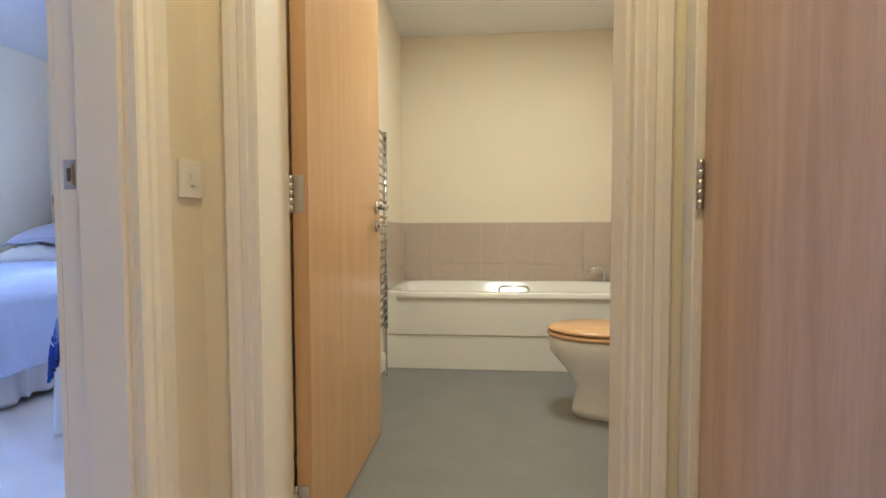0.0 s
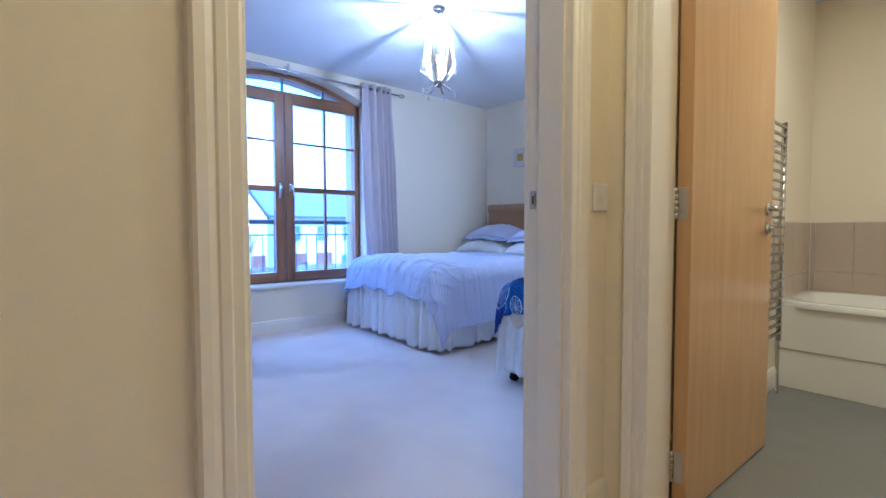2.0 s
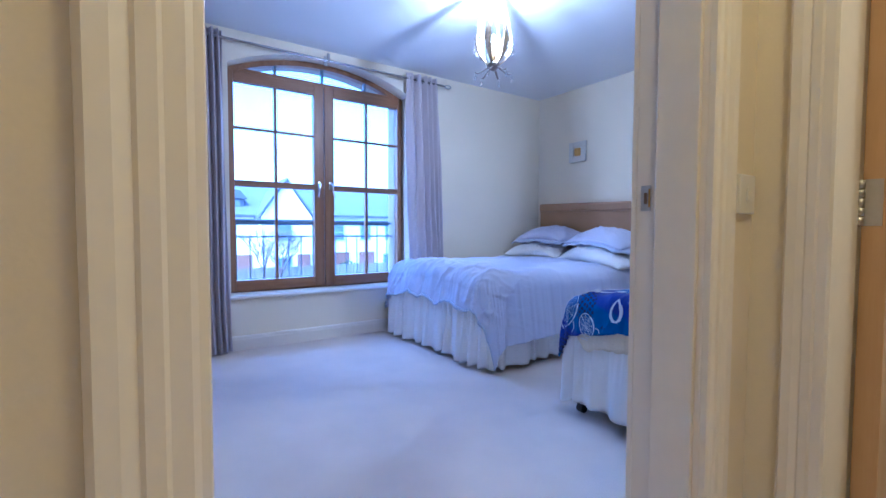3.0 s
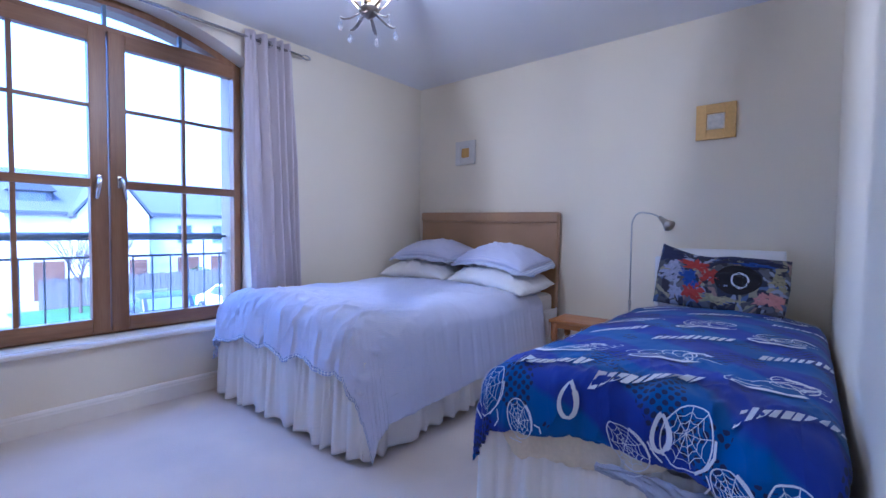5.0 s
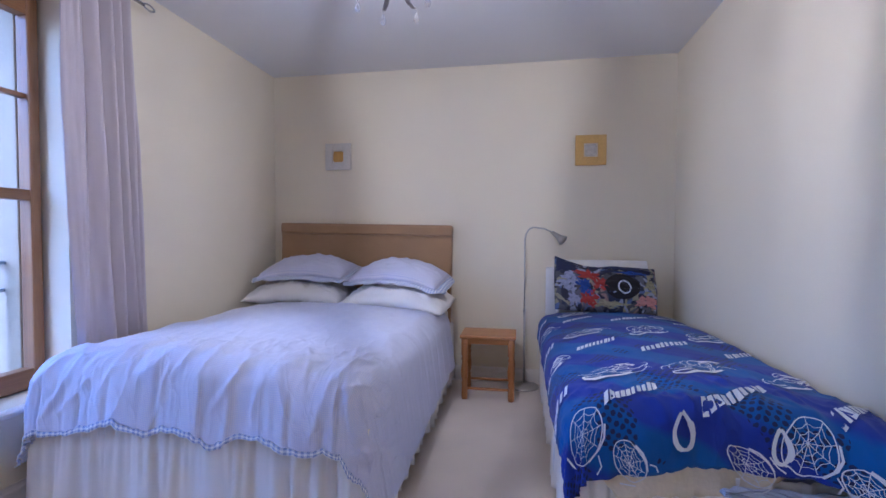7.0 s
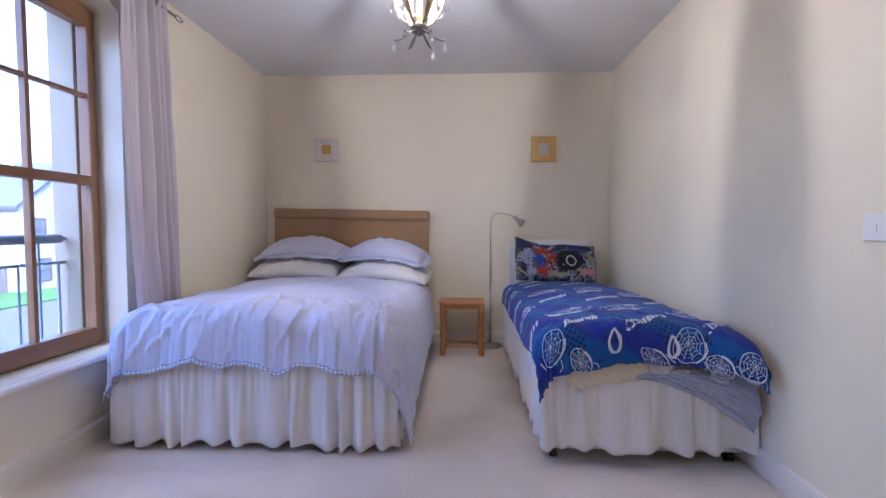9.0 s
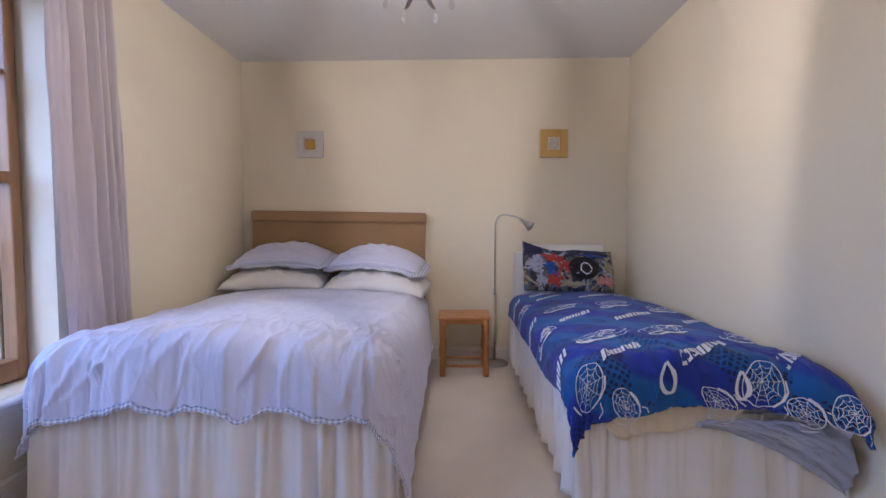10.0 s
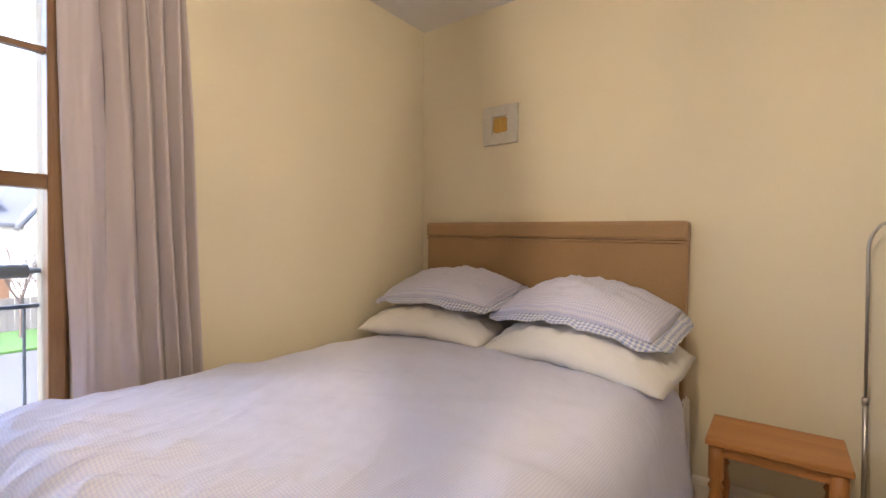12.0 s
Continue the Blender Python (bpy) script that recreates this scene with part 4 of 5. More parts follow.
def web_motif(bm, at, s, t, size, turn, rng):
    """An oval outline crossed by a sagging web, with two slanting filled shapes."""
    ca, sa = math.cos(turn), math.sin(turn)
    def p(x, y):
        return (s + size * (ca * x - sa * y), t + size * (sa * x + ca * y))
    ring = [p((0.66 + 0.08 * math.sin(q)) * math.cos(q), math.sin(q)) for q in (2 * math.pi * k / 26 for k in range(27))]
    stroke(bm, at, ring, 0.0034)
    hub = (rng.uniform(-0.1, 0.1), rng.uniform(-0.15, 0.15))
    n = 9
    for k in range(n):
        q = 2 * math.pi * (k + 0.3) / n
        stroke(bm, at, [p(*hub), p(0.35 * math.cos(q), 0.55 * math.sin(q)), p(0.63 * math.cos(q), 0.97 * math.sin(q))], 0.0017)
    for r in (0.3, 0.55, 0.8):
        for k in range(n):
            q0, q1 = (2 * math.pi * (k + 0.3 + j) / n for j in (0, 1))
            qm = (q0 + q1) / 2
            stroke(bm, at, [p(0.63 * r * math.cos(q0), r * math.sin(q0)), p(0.53 * r * math.cos(qm), 0.84 * r * math.sin(qm)), p(0.63 * r * math.cos(q1), r * math.sin(q1))], 0.0016)
    stroke(bm, at, [p(0.62, -0.5), p(0.74, -0.1), p(0.70, 0.3), p(0.5, 0.75)], 0.006)
    stroke(bm, at, [p(-0.9, 0.7), p(-0.6, 0.95), p(-0.3, 1.12)], 0.004)
    stroke(bm, at, [p(0.75, 0.5), p(0.95, 0.75), p(0.9, 1.05)], 0.004)


def scribble(bm, at, s, t, size, turn, rng):
    """A tangle of thin printed loops with a thick crescent stroke under it."""
    ca, sa = math.cos(turn), math.sin(turn)
    def p(x, y):
        return (s + size * (ca * x - sa * y), t + size * (sa * x + ca * y))
    for _ in range(7):
        cx, cy, rx, ry = rng.uniform(-0.7, 0.7), rng.uniform(-0.22, 0.22), rng.uniform(0.25, 0.6), rng.uniform(0.12, 0.38)
        q0, span = rng.uniform(0, 6.28), rng.uniform(2.5, 6.0)
        stroke(bm, at, [p(cx + rx * math.cos(q0 + span * k / 12), cy + ry * math.sin(q0 + span * k / 12)) for k in range(13)], 0.0042)
    for _ in range(6):
        x, y = rng.uniform(-0.9, 0.7), rng.uniform(-0.3, 0.3)
        stroke(bm, at, [p(x, y), p(x + 0.15, y + rng.uniform(-0.1, 0.1)), p(x + 0.35, y + rng.uniform(-0.2, 0.2))], 0.003)
    stroke(bm, at, [p(-1.2, 0.30), p(-0.95, 0.42), p(-0.55, 0.38), p(-0.1, 0.48), p(0.3, 0.40)], 0.017)
    stroke(bm, at, [p(-1.2, 0.30), p(-1.1, 0.16), p(-0.8, 0.14), p(-0.6, 0.26)], 0.010)
    stroke(bm, at, [p(0.35, -0.35), p(0.62, -0.30), p(0.75, -0.05)], 0.014)


def bar_of_letters(bm, at, s, t, length, height, rng):
    """Lettering drawn as a slanting row of plain white blocks, uprights along the bed."""
    ca, sa = math.cos(radians(-36)), math.sin(radians(-36))
    n = 10
    cell = length / n

    def quad(x0, x1, y0, y1):
        row = [(s + ca * x + 0.16 * y, t + sa * x - y) for x, y in ((x0, y0), (x1, y0), (x1, y1), (x0, y1))]
        bm.faces.new([bm.verts.new(at(*p, 0.006)) for p in row])

    for k in range(n):
        x = k * cell - length / 2
        w = cell * rng.uniform(0.55, 0.86)
        quad(x, x + w, -height / 2 * rng.uniform(0.9, 1.1), height / 2 * rng.uniform(0.9, 1.1))


def eye_motif(bm, at, s, t, size):
    """A tall pale pointed shape with a thick rim, drawn at the end of the cloth."""
    pts = [(s + 0.55 * size * math.sin(q) * math.sin(q / 2) ** 0.6, t - size * math.cos(q)) for q in (2 * math.pi * k / 24 for k in range(25))]
    stroke(bm, at, pts, 0.011)
    stroke(bm, at, pts[4:11], 0.015)


rng = random.Random(5)
prints = {"printed_web": bmesh.new(), "printed_scribble": bmesh.new(), "printed_bar": bmesh.new()}
for row in range(3):
    t = 0.34 + 0.665 * row
    for s, ln, hi in ((-0.54, 0.28, 0.066), (-0.25, 0.24, 0.056), (0.045, 0.31, 0.072), (0.37, 0.26, 0.060)):
        bar_of_letters(prints["printed_bar"], at2, s, t + 0.02 * (s > 0), ln, hi, rng)
    for s, dt_, size in ((-0.26, -0.23, 0.13), (0.06, -0.29, 0.14), (0.33, -0.25, 0.13), (-0.47, -0.44, 0.10)):
        if t + dt_ > 0.06:
            scribble(prints["printed_scribble"], at2, s, t + dt_, size, radians(rng.uniform(-40, -24)), rng)
for s, t, size, turn in ((-0.42, 1.84, 0.085, 0.35), (-0.29, 1.915, 0.06, -0.5), (0.17, 1.86, 0.085, 0.3), (0.03, 1.93, 0.065, -0.9), (0.27, 1.935, 0.055, -0.7), (0.38, 1.91, 0.065, 0.3)):
    web_motif(prints["printed_web"], at2, s, t, size, turn, rng)
eye_motif(prints["printed_web"], at2, -0.14, 1.85, 0.055)
eye_motif(prints["printed_web"], at2, 0.11, 1.87, 0.045)
for nm, bm in prints.items():
    bmesh.ops.delete(bm, geom=[f for f in bm.faces if f.calc_center_median().x > 0.852], context="FACES")
    tagged(part(nm, bm, M_PRINT, cov, "white outlines printed on blue cotton"), kind="stuff")

pillow("pillow", 0.66, 0.40, 0.13, M_WHITE, pose(0.33, 4.63, 0.775, 68, 0, 0), "plain white pillow propped against headboard", "pillows on the single bed", None, 3.0)
EAR = 0.055
comic = pillow("pillow", 0.68, 0.36, 0.14, M_COMIC, pose(0.34, 4.555, 0.765, 62, 3, -2), "dark many-coloured printed pillow propped up", "pillows on the single bed", None, 5.0, 0.0, ear=EAR)
for nm, mat, cx, cy, rx, ry, lean, lab in (
        ("navy_patch", M_NAVYP, -0.85, 0.70, 0.30, 0.26, 0.0, "dark navy printed corner"), ("grey_patch", M_LILACP, -0.72, 0.10, 0.20, 0.30, 0.2, "pale lilac printed patch"),
        ("navy_patch", M_NAVYP, 0.40, 0.74, 0.55, 0.24, 0.0, "dark navy printed sky"), ("blue_patch", M_BLUEP, 0.55, 0.62, 0.30, 0.07, 0.0, "blue printed streak"),
        ("red_patch", M_RED, -0.36, 0.42, 0.22, 0.20, -0.25, "red printed patch"), ("red_patch", M_RED, -0.10, 0.05, 0.15, 0.22, 0.3, "red printed patch"),
        ("red_patch", M_RED, -0.34, -0.52, 0.17, 0.30, -0.2, "red printed patch"), ("blue_patch", M_BLUEP, -0.42, -0.10, 0.12, 0.34, 0.4, "blue printed patch"),
        ("grey_patch", M_LILACP, -0.62, -0.62, 0.12, 0.24, 0.0, "pale lilac printed patch"), ("olive_patch", M_OLIVEP, 0.02, -0.70, 0.34, 0.14, 0.0, "olive printed scraps"),
        ("black_patch", M_NAVY, 0.30, 0.02, 0.34, 0.52, 0.0, "black printed oval"), ("pale_ring", M_PRINT, 0.34, -0.02, 0.13, 0.28, 0.1, "pale printed oval"),
        ("olive_patch", M_OLIVEP, 0.84, 0.15, 0.11, 0.22, 0.1, "olive printed scraps"), ("pink_patch", M_PINKP, 0.80, -0.50, 0.19, 0.22, 0.1, "pink printed patch")):
    bm = bmesh.new()
    up = {"pale_ring": 0.0042, "black_patch": 0.0034, "blue_patch": 0.0030, "red_patch": 0.0025}.get(nm, 0.0018)

    def patch(u, v, cx=cx, cy=cy, rx=rx, ry=ry, lean=lean, up=up, nm=nm):
        q, r = 2 * math.pi * u, (0.78 + 0.22 * v if nm == "pale_ring" else v)
        wob = 1 if nm in ("pale_ring", "black_patch") else 1 + 0.8 * fractal(math.cos(q) * 2.5 + cx * 9, math.sin(q) * 2.5 + cy * 9)
        a, b = rx * r * wob * math.cos(q), ry * r * wob * math.sin(q)
        a, b = cx + a * math.cos(lean) - 0.53 * b * math.sin(lean), cy + 1.9 * a * math.sin(lean) + b * math.cos(lean)
        return pillow_point(max(-0.97, min(0.97, a)), max(-0.97, min(0.97, b)), 1, 0.68, 0.36, 0.14, 5.0, 0.0, EAR, 0.010, up)

    sheet(bm, 44, 12, patch)
    ob = new(nm, finish(nm, bm, mat, True))
    ob.parent = comic
    tagged(ob, lab)


# ---- small bedroom furniture ----
def build_stool():
    x0, x1, y0, y1, h = -0.645, -0.262, 4.35, 4.63, 0.447
    st = thing("stool", ((x0 + x1) / 2, (y0 + y1) / 2, 0), "small orange pine stool with turned legs", "stool")
    part("top", boxes((x0, x1, y0, y1, h - 0.022, h), bevel=0.005), M_PINE_X, st)
    for y in (y0 + 0.022, y1 - 0.036):
        part("apron", boxes((x0 + 0.035, x1 - 0.035, y, y + 0.014, h - 0.06, h - 0.0225)), M_PINE_X, st)
    prof = [(0.017, 0.0), (0.019, 0.02), (0.017, 0.10), (0.019, 0.115), (0.013, 0.125), (0.020, 0.15), (0.022, 0.20), (0.015, 0.265), (0.021, 0.28), (0.014, 0.295), (0.020, 0.31), (0.020, h - 0.022)]
    for x in (x0 + 0.032, x1 - 0.032):
        for y in (y0 + 0.03, y1 - 0.03):
            bm = bmesh.new()
            lathe(bm, [(r * 1.18, z) for r, z in prof], x, y, 14)
            part("leg", bm, M_PINE, st, "turned pine leg", True)
    for y in (y0 + 0.03, y1 - 0.03):
        bm = bmesh.new()
        tube(bm, [(x0 + 0.045, y, 0.075), ((x0 + x1) / 2, y, 0.075), (x1 - 0.045, y, 0.075)], [0.008, 0.011, 0.008], 8)
        part("stretcher", bm, M_PINE_X, st, "", True)
    return st


build_stool()


def build_reading_lamp():
    x, y = -0.205, 4.70
    lp = thing("reading_lamp", (x, y, 0), "silver floor reading lamp bending over single bed", "lamp")
    bm = bmesh.new()
    lathe(bm, [(0.11, 0.0), (0.112, 0.006), (0.10, 0.016), (0.02, 0.022), (0.01, 0.03)], x, y, 32)
    part("base", bm, M_STEEL, lp, "", True)
    bm = bmesh.new()
    tube(bm, [(x, y, 0.025), (x, y, 0.56)], 0.0075, 10)
    tube(bm, [(x, y, 0.56), (x, y, 0.585)], 0.010, 10)
    part("pole", bm, M_STEEL, lp, "", True)
    bm = bmesh.new()
    pts = [(x, y, 0.58), (x, y, 0.95), (x, y, 1.10)]
    for k in range(1, 9):
        q = k / 8 * math.pi * 0.62
        pts.append((x + 0.07 * (1 - math.cos(q)), y - 0.010 * k / 8, 1.10 + 0.075 * math.sin(q) + 0.02 * min(1, q)))
    pts += [(x + 0.14, y - 0.03, 1.183), (x + 0.175, y - 0.05, 1.168), (x + 0.20, y - 0.065, 1.153)]
    tube(bm, pts, 0.0052, 8)
    part("gooseneck", bm, M_STEEL, lp, "", True)
    bm = bmesh.new()
    a, d = Vector(pts[-1]), Vector((0.60, -0.42, -0.50)).normalized()
    tube(bm, [a - d * 0.01, a + d * 0.02, a + d * 0.06, a + d * 0.095, a + d * 0.097, a + d * 0.06], [0.013, 0.016, 0.024, 0.038, 0.034, 0.02], 20)
    part("shade", bm, M_STEEL, lp, "conical metal shade", True)


build_reading_lamp()


def wall_picture(x0, x1, z0, z1, frame_mat, mount, square, label):
    y = NORTH
    pic = thing("picture", ((x0 + x1) / 2, y, (z0 + z1) / 2), label, "picture", "pictures over the beds")
    w = x1 - x0
    f = 0.06
    part("frame", boxes((x0, x0 + f, y - 0.024, y - 0.001, z0, z1), (x1 - f, x1, y - 0.024, y - 0.001, z0, z1), (x0 + f, x1 - f, y - 0.024, y - 0.001, z0, z0 + f), (x0 + f, x1 - f, y - 0.024, y - 0.001, z1 - f, z1), bevel=0.002), frame_mat, pic)
    part("mount", boxes((x0 + f, x1 - f, y - 0.014, y - 0.002, z0 + f, z1 - f)), mount, pic)
    bm = bmesh.new()
    c = ((x0 + x1) / 2, (z0 + z1) / 2)
    n, r = 24, w * 0.20
    pts = []
    for k in range(n):
        q = 2 * math.pi * (k + 0.5) / n
        g = 1 / max(abs(math.cos(q)), abs(math.sin(q))) * (1 + 0.05 * fractal(k * 0.7, x0))
        pts.append((c[0] + r * g * math.cos(q), c[1] + r * g * math.sin(q)))
    prism(bm, pts, "y", y - 0.0165, y - 0.0142)
    part("square", bm, square, pic)


wall_picture(-1.81, -1.595, 1.662, 1.875, M_SILVERF, M_WHITE, M_LEAFSQ, "small silver-framed picture of a gold square")
wall_picture(0.157, 0.377, 1.655, 1.876, M_GOLDF, M_CREAM, M_SILVSQ, "small gold-framed picture of a silver square")


def plate(name, x, y0, y1, z0, z1, out, label, rocker=True):
    """A wall switch plate on an east or west face; out: +1 or -1 along x."""
    th = thing(name, (x, (y0 + y1) / 2, z0), label, "switch")
    a, b = sorted((x + out * 0.0005, x + out * 0.010))
    part("plate", boxes((a, b, y0, y1, z0, z1), bevel=0.003), M_PLATE, th)
    if rocker:
        a, b = sorted((x + out * 0.0102, x + out * 0.0135))
        m = (y0 + y1) / 2
        part("rocker", boxes((a, b, m - 0.008, m + 0.008, (z0 + z1) / 2 - 0.014, (z0 + z1) / 2 + 0.014), bevel=0.001), M_PLATE, th)
    return th


plate("light_switch", EXH, 1.955, 2.04 - 0.012, 0.975, 1.06, 1, "white plastic light switch on hall wall")
plate("light_switch", EX, 2.14, 2.225, 1.03, 1.115, -1, "white plastic light switch on bedroom wall")


def build_radiator():
    x, y0, y1, z0, z1 = WX0, 0.25, 1.125, 0.10, 0.80
    rd = thing("radiator", (x, (y0 + y1) / 2, z0), "white flat panel radiator under mirror", "radiator")
    part("panel", boxes((x + 0.035, x + 0.085, y0, y1, z0, z1), bevel=0.008), M_RAD, rd)
    bm = bmesh.new()
    for k in range(26):
        y = y0 + 0.03 + k * (y1 - y0 - 0.06) / 25
        box(bm, x + 0.0855, x + 0.090, y - 0.008, y + 0.008, z0 + 0.04, z1 - 0.04, 0.002)
    part("ribs", bm, M_RAD, rd)
    for y in (y0 + 0.1, y1 - 0.13):
        part("bracket", boxes((x + 0.001, x + 0.034, y, y + 0.03, z0 + 0.05, z1 - 0.05)), M_STEEL, rd)
    for y in (y0 + 0.02, y1 - 0.02):
        bm = bmesh.new()
        tube(bm, [(x + 0.06, y, 0.0), (x + 0.06, y, z0)], 0.0075, 8)
        part("pipe", bm, M_CHROME, rd)


build_radiator()
mr = thing("mirror", (WX0, 0.8, 1.38), "wall mirror in brown wooden frame", "mirror")
y0, y1, z0, z1, f = 0.45, 1.118, 1.385, 1.975, 0.045
part("frame", boxes((WX0 + 0.001, WX0 + 0.026, y0, y0 + f, z0, z1), (WX0 + 0.001, WX0 + 0.026, y1 - f, y1, z0, z1), (WX0 + 0.001, WX0 + 0.026, y0 + f, y1 - f, z0, z0 + f), (WX0 + 0.001, WX0 + 0.026, y0 + f, y1 - f, z1 - f, z1), bevel=0.006), M_OAK, mr)
part("glass", boxes((WX0 + 0.002, WX0 + 0.012, y0 + f, y1 - f, z0 + f, z1 - f)), M_MIRROR, mr)


# ---- chandelier ----
def build_chandelier():
    cx, cy = CH
    ch = thing("chandelier", (cx, cy, CEIL), "small lit cage chandelier hung with crystal drops", "chandelier")
    bm = bmesh.new()
    lathe(bm, [(0.05, CEIL - 0.0005), (0.052, CEIL - 0.012), (0.035, CEIL - 0.03), (0.012, CEIL - 0.036)], cx, cy, 24)
    part("ceiling_rose", bm, M_CHROME, ch, "", True)
    bm = bmesh.new()
    tube(bm, [(cx, cy, CEIL - 0.034), (cx, cy, 2.30)], 0.006, 8)
    lathe(bm, [(0.008, 2.29), (0.026, 2.30), (0.030, 2.315), (0.012, 2.335)], cx, cy, 16)
    part("stem", bm, M_GILT, ch, "", True)
    bm = bmesh.new()
    lathe(bm, [(0.006, 1.895), (0.014, 1.90), (0.034, 1.915), (0.042, 1.93), (0.030, 1.945), (0.010, 1.95)], cx, cy, 20)
    part("bottom_cup", bm, M_PEWTER, ch, "", True)
    bm = bmesh.new()
    tube(bm, [(cx, cy, 1.945), (cx, cy, 2.06)], 0.012, 12)
    part("candle_tube", bm, M_GILT, ch, "", True)
    bm = bmesh.new()
    lathe(bm, [(0.008, 2.06), (0.013, 2.07), (0.016, 2.085), (0.010, 2.105), (0.002, 2.112)], cx, cy, 14)
    part("bulb", bm, M_BULB, ch, "glowing candle bulb", True)
    for k in range(6):
        q = math.pi / 3 * k + radians(2)
        c, s = math.cos(q), math.sin(q)

        def ray(r, z, side=0.0):
            return (cx + r * c - side * s, cy + r * s + side * c, z)

        # flat leaf-like cage rib from the top hub out and down to the cup
        bm = bmesh.new()
        curve = [(0.022, 2.315, 0.004), (0.05, 2.30, 0.004), (0.078, 2.25, 0.004), (0.092, 2.19, 0.004), (0.098, 2.145, 0.004), (0.102, 2.115, 0.015), (0.108, 2.05, 0.022), (0.098, 2.00, 0.016), (0.062, 1.955, 0.008), (0.036, 1.935, 0.007)]
        rows = []
        for r, z, w in curve:
            rows.append([bm.verts.new(ray(r + 0.004 * (j == 1), z, (j - 1) * w)) for j in range(3)])
        for a, b in zip(rows, rows[1:]):
            for j in range(2):
                bm.faces.new((a[j], a[j + 1], b[j + 1], b[j]))
        solid(part("rib", bm, M_GILT, ch, "pale gilt leaf-shaped rib", True), 0.0025, 0)
        # drooping dark leaf under the cup
        bm = bmesh.new()
        rows = []
        for r, z, w in [(0.03, 1.918, 0.005), (0.05, 1.905, 0.007), (0.075, 1.888, 0.008), (0.098, 1.880, 0.006), (0.112, 1.884, 0.002)]:
            rows.append([bm.verts.new(ray(r, z - 0.004 * (j != 1), (j - 1) * w)) for j in range(3)])
        for a, b in zip(rows, rows[1:]):
            for j in range(2):
                bm.faces.new((a[j], a[j + 1], b[j + 1], b[j]))
        leaf = part("leaf", bm, M_PEWTER, ch, "dark metal leaf", True)
        solid(leaf, 0.002, 0)

        def drop(parent, r, z, size):
            bm = bmesh.new()
            tube(bm, [ray(r, z), ray(r, z - 0.018)], 0.0009, 5)
            x, y, zz = ray(r, z - 0.018)
            lathe(bm, [(0.001, zz), (size * 0.28, zz - size * 0.5), (size * 0.40, zz - size * 1.0), (size * 0.25, zz - size * 1.35), (0.001, zz - size * 1.5)], x, y, 8)
            part("crystal_drop", bm, M_CRYSTAL, parent, "clear cut crystal drop")

        drop(ch, 0.112, 1.888, 0.026)
        for r, z, size in ((0.112, 2.055, 0.030), (0.104, 2.12, 0.024), (0.092, 2.20, 0.022)):
            drop(ch, r + 0.006, z, size)
        q2 = q + math.pi / 6
        c, s = math.cos(q2), math.sin(q2)
        bm = bmesh.new()
        arc = [ray(0.09 + 0.012 * math.sin(j / 6 * math.pi), 2.05 - 0.03 * math.sin(j / 6 * math.pi), (j - 3) * 0.014) for j in range(7)]
        for p in arc:
            bmesh.ops.create_icosphere(bm, subdivisions=1, radius=0.006, matrix=Matrix.Translation(p))
        part("bead_swag", bm, M_CRYSTAL, ch, "string of crystal beads")
        bm = bmesh.new()
        for j in range(13):
            w = j / 12
            bmesh.ops.create_icosphere(bm, subdivisions=1, radius=0.0055 + 0.002 * (j % 2), matrix=Matrix.Translation(ray(0.024 + 0.078 * math.sin(w * 1.45), 2.31 - 0.25 * w)))
        part("bead_strand", bm, M_CRYSTAL, ch, "string of crystal beads")
        drop(ch, 0.104, 2.052, 0.026)


build_chandelier()


# ---- doors ----
def hinge(parent, x, y, z, face):
    """A steel butt hinge with knuckles; face: 'y' for leaves in an east-west plane."""
    bm = bmesh.new()
    for k in range(5):
        tube(bm, [(x, y, z - 0.05 + k * 0.02 + 0.0008), (x, y, z - 0.05 + (k + 1) * 0.02 - 0.0008)], 0.0065, 10)
    part("hinge", bm, M_STEEL, parent, "satin steel hinge", True)


door = tagged(new("door_1"), "beech veneer bathroom door standing open", kind="structure")
door.matrix_basis = Matrix.Translation((1.153, 2.194, 0))
LX0, LX1, LY0, LY1 = 1.158, 1.202, 2.200, 2.962
part("leaf", boxes((LX0, LX1, LY0, LY1, 0.008, 1.99), bevel=0.0015), M_DOOR, door)
for z in (0.155, 1.0, 1.82):
    hinge(door, LX0 - 0.001, LY0 - 0.006, z, "x")
    part("hinge_flap", boxes((LX0 + 0.004, LX0 + 0.034, LY0 - 0.002, LY0 - 0.0002, z - 0.05, z + 0.05)), M_STEEL, door, "steel hinge flap")
for sgn, xf in ((1, LX1), (-1, LX0)):
    bm = bmesh.new()
    for z in (1.0,):
        tube(bm, [(xf, LY1 - 0.06, z), (xf + sgn * 0.008, LY1 - 0.06, z)], 0.026, 20)
        tube(bm, [(xf + sgn * 0.006, LY1 - 0.06, z), (xf + sgn * 0.042, LY1 - 0.06, z), (xf + sgn * 0.050, LY1 - 0.072, z), (xf + sgn * 0.050, LY1 - 0.17, z - 0.002)], 0.009, 10)
    part("door_handle", bm, M_CHROME, door, "chrome lever handle", True)
    bm = bmesh.new()
    tube(bm, [(xf, LY1 - 0.06, 0.922), (xf + sgn * 0.007, LY1 - 0.06, 0.922)], 0.024, 18)
    tube(bm, [(xf + sgn * 0.007, LY1 - 0.06, 0.922), (xf + sgn * 0.022, LY1 - 0.06, 0.922)], 0.006, 8)
    part("thumb_turn", bm, M_CHROME, door, "chrome thumb turn", True)

door.matrix_basis = Matrix.Translation((1.153, 2.194, 0)) @ Matrix.Rotation(radians(-1.0), 4, "Z")

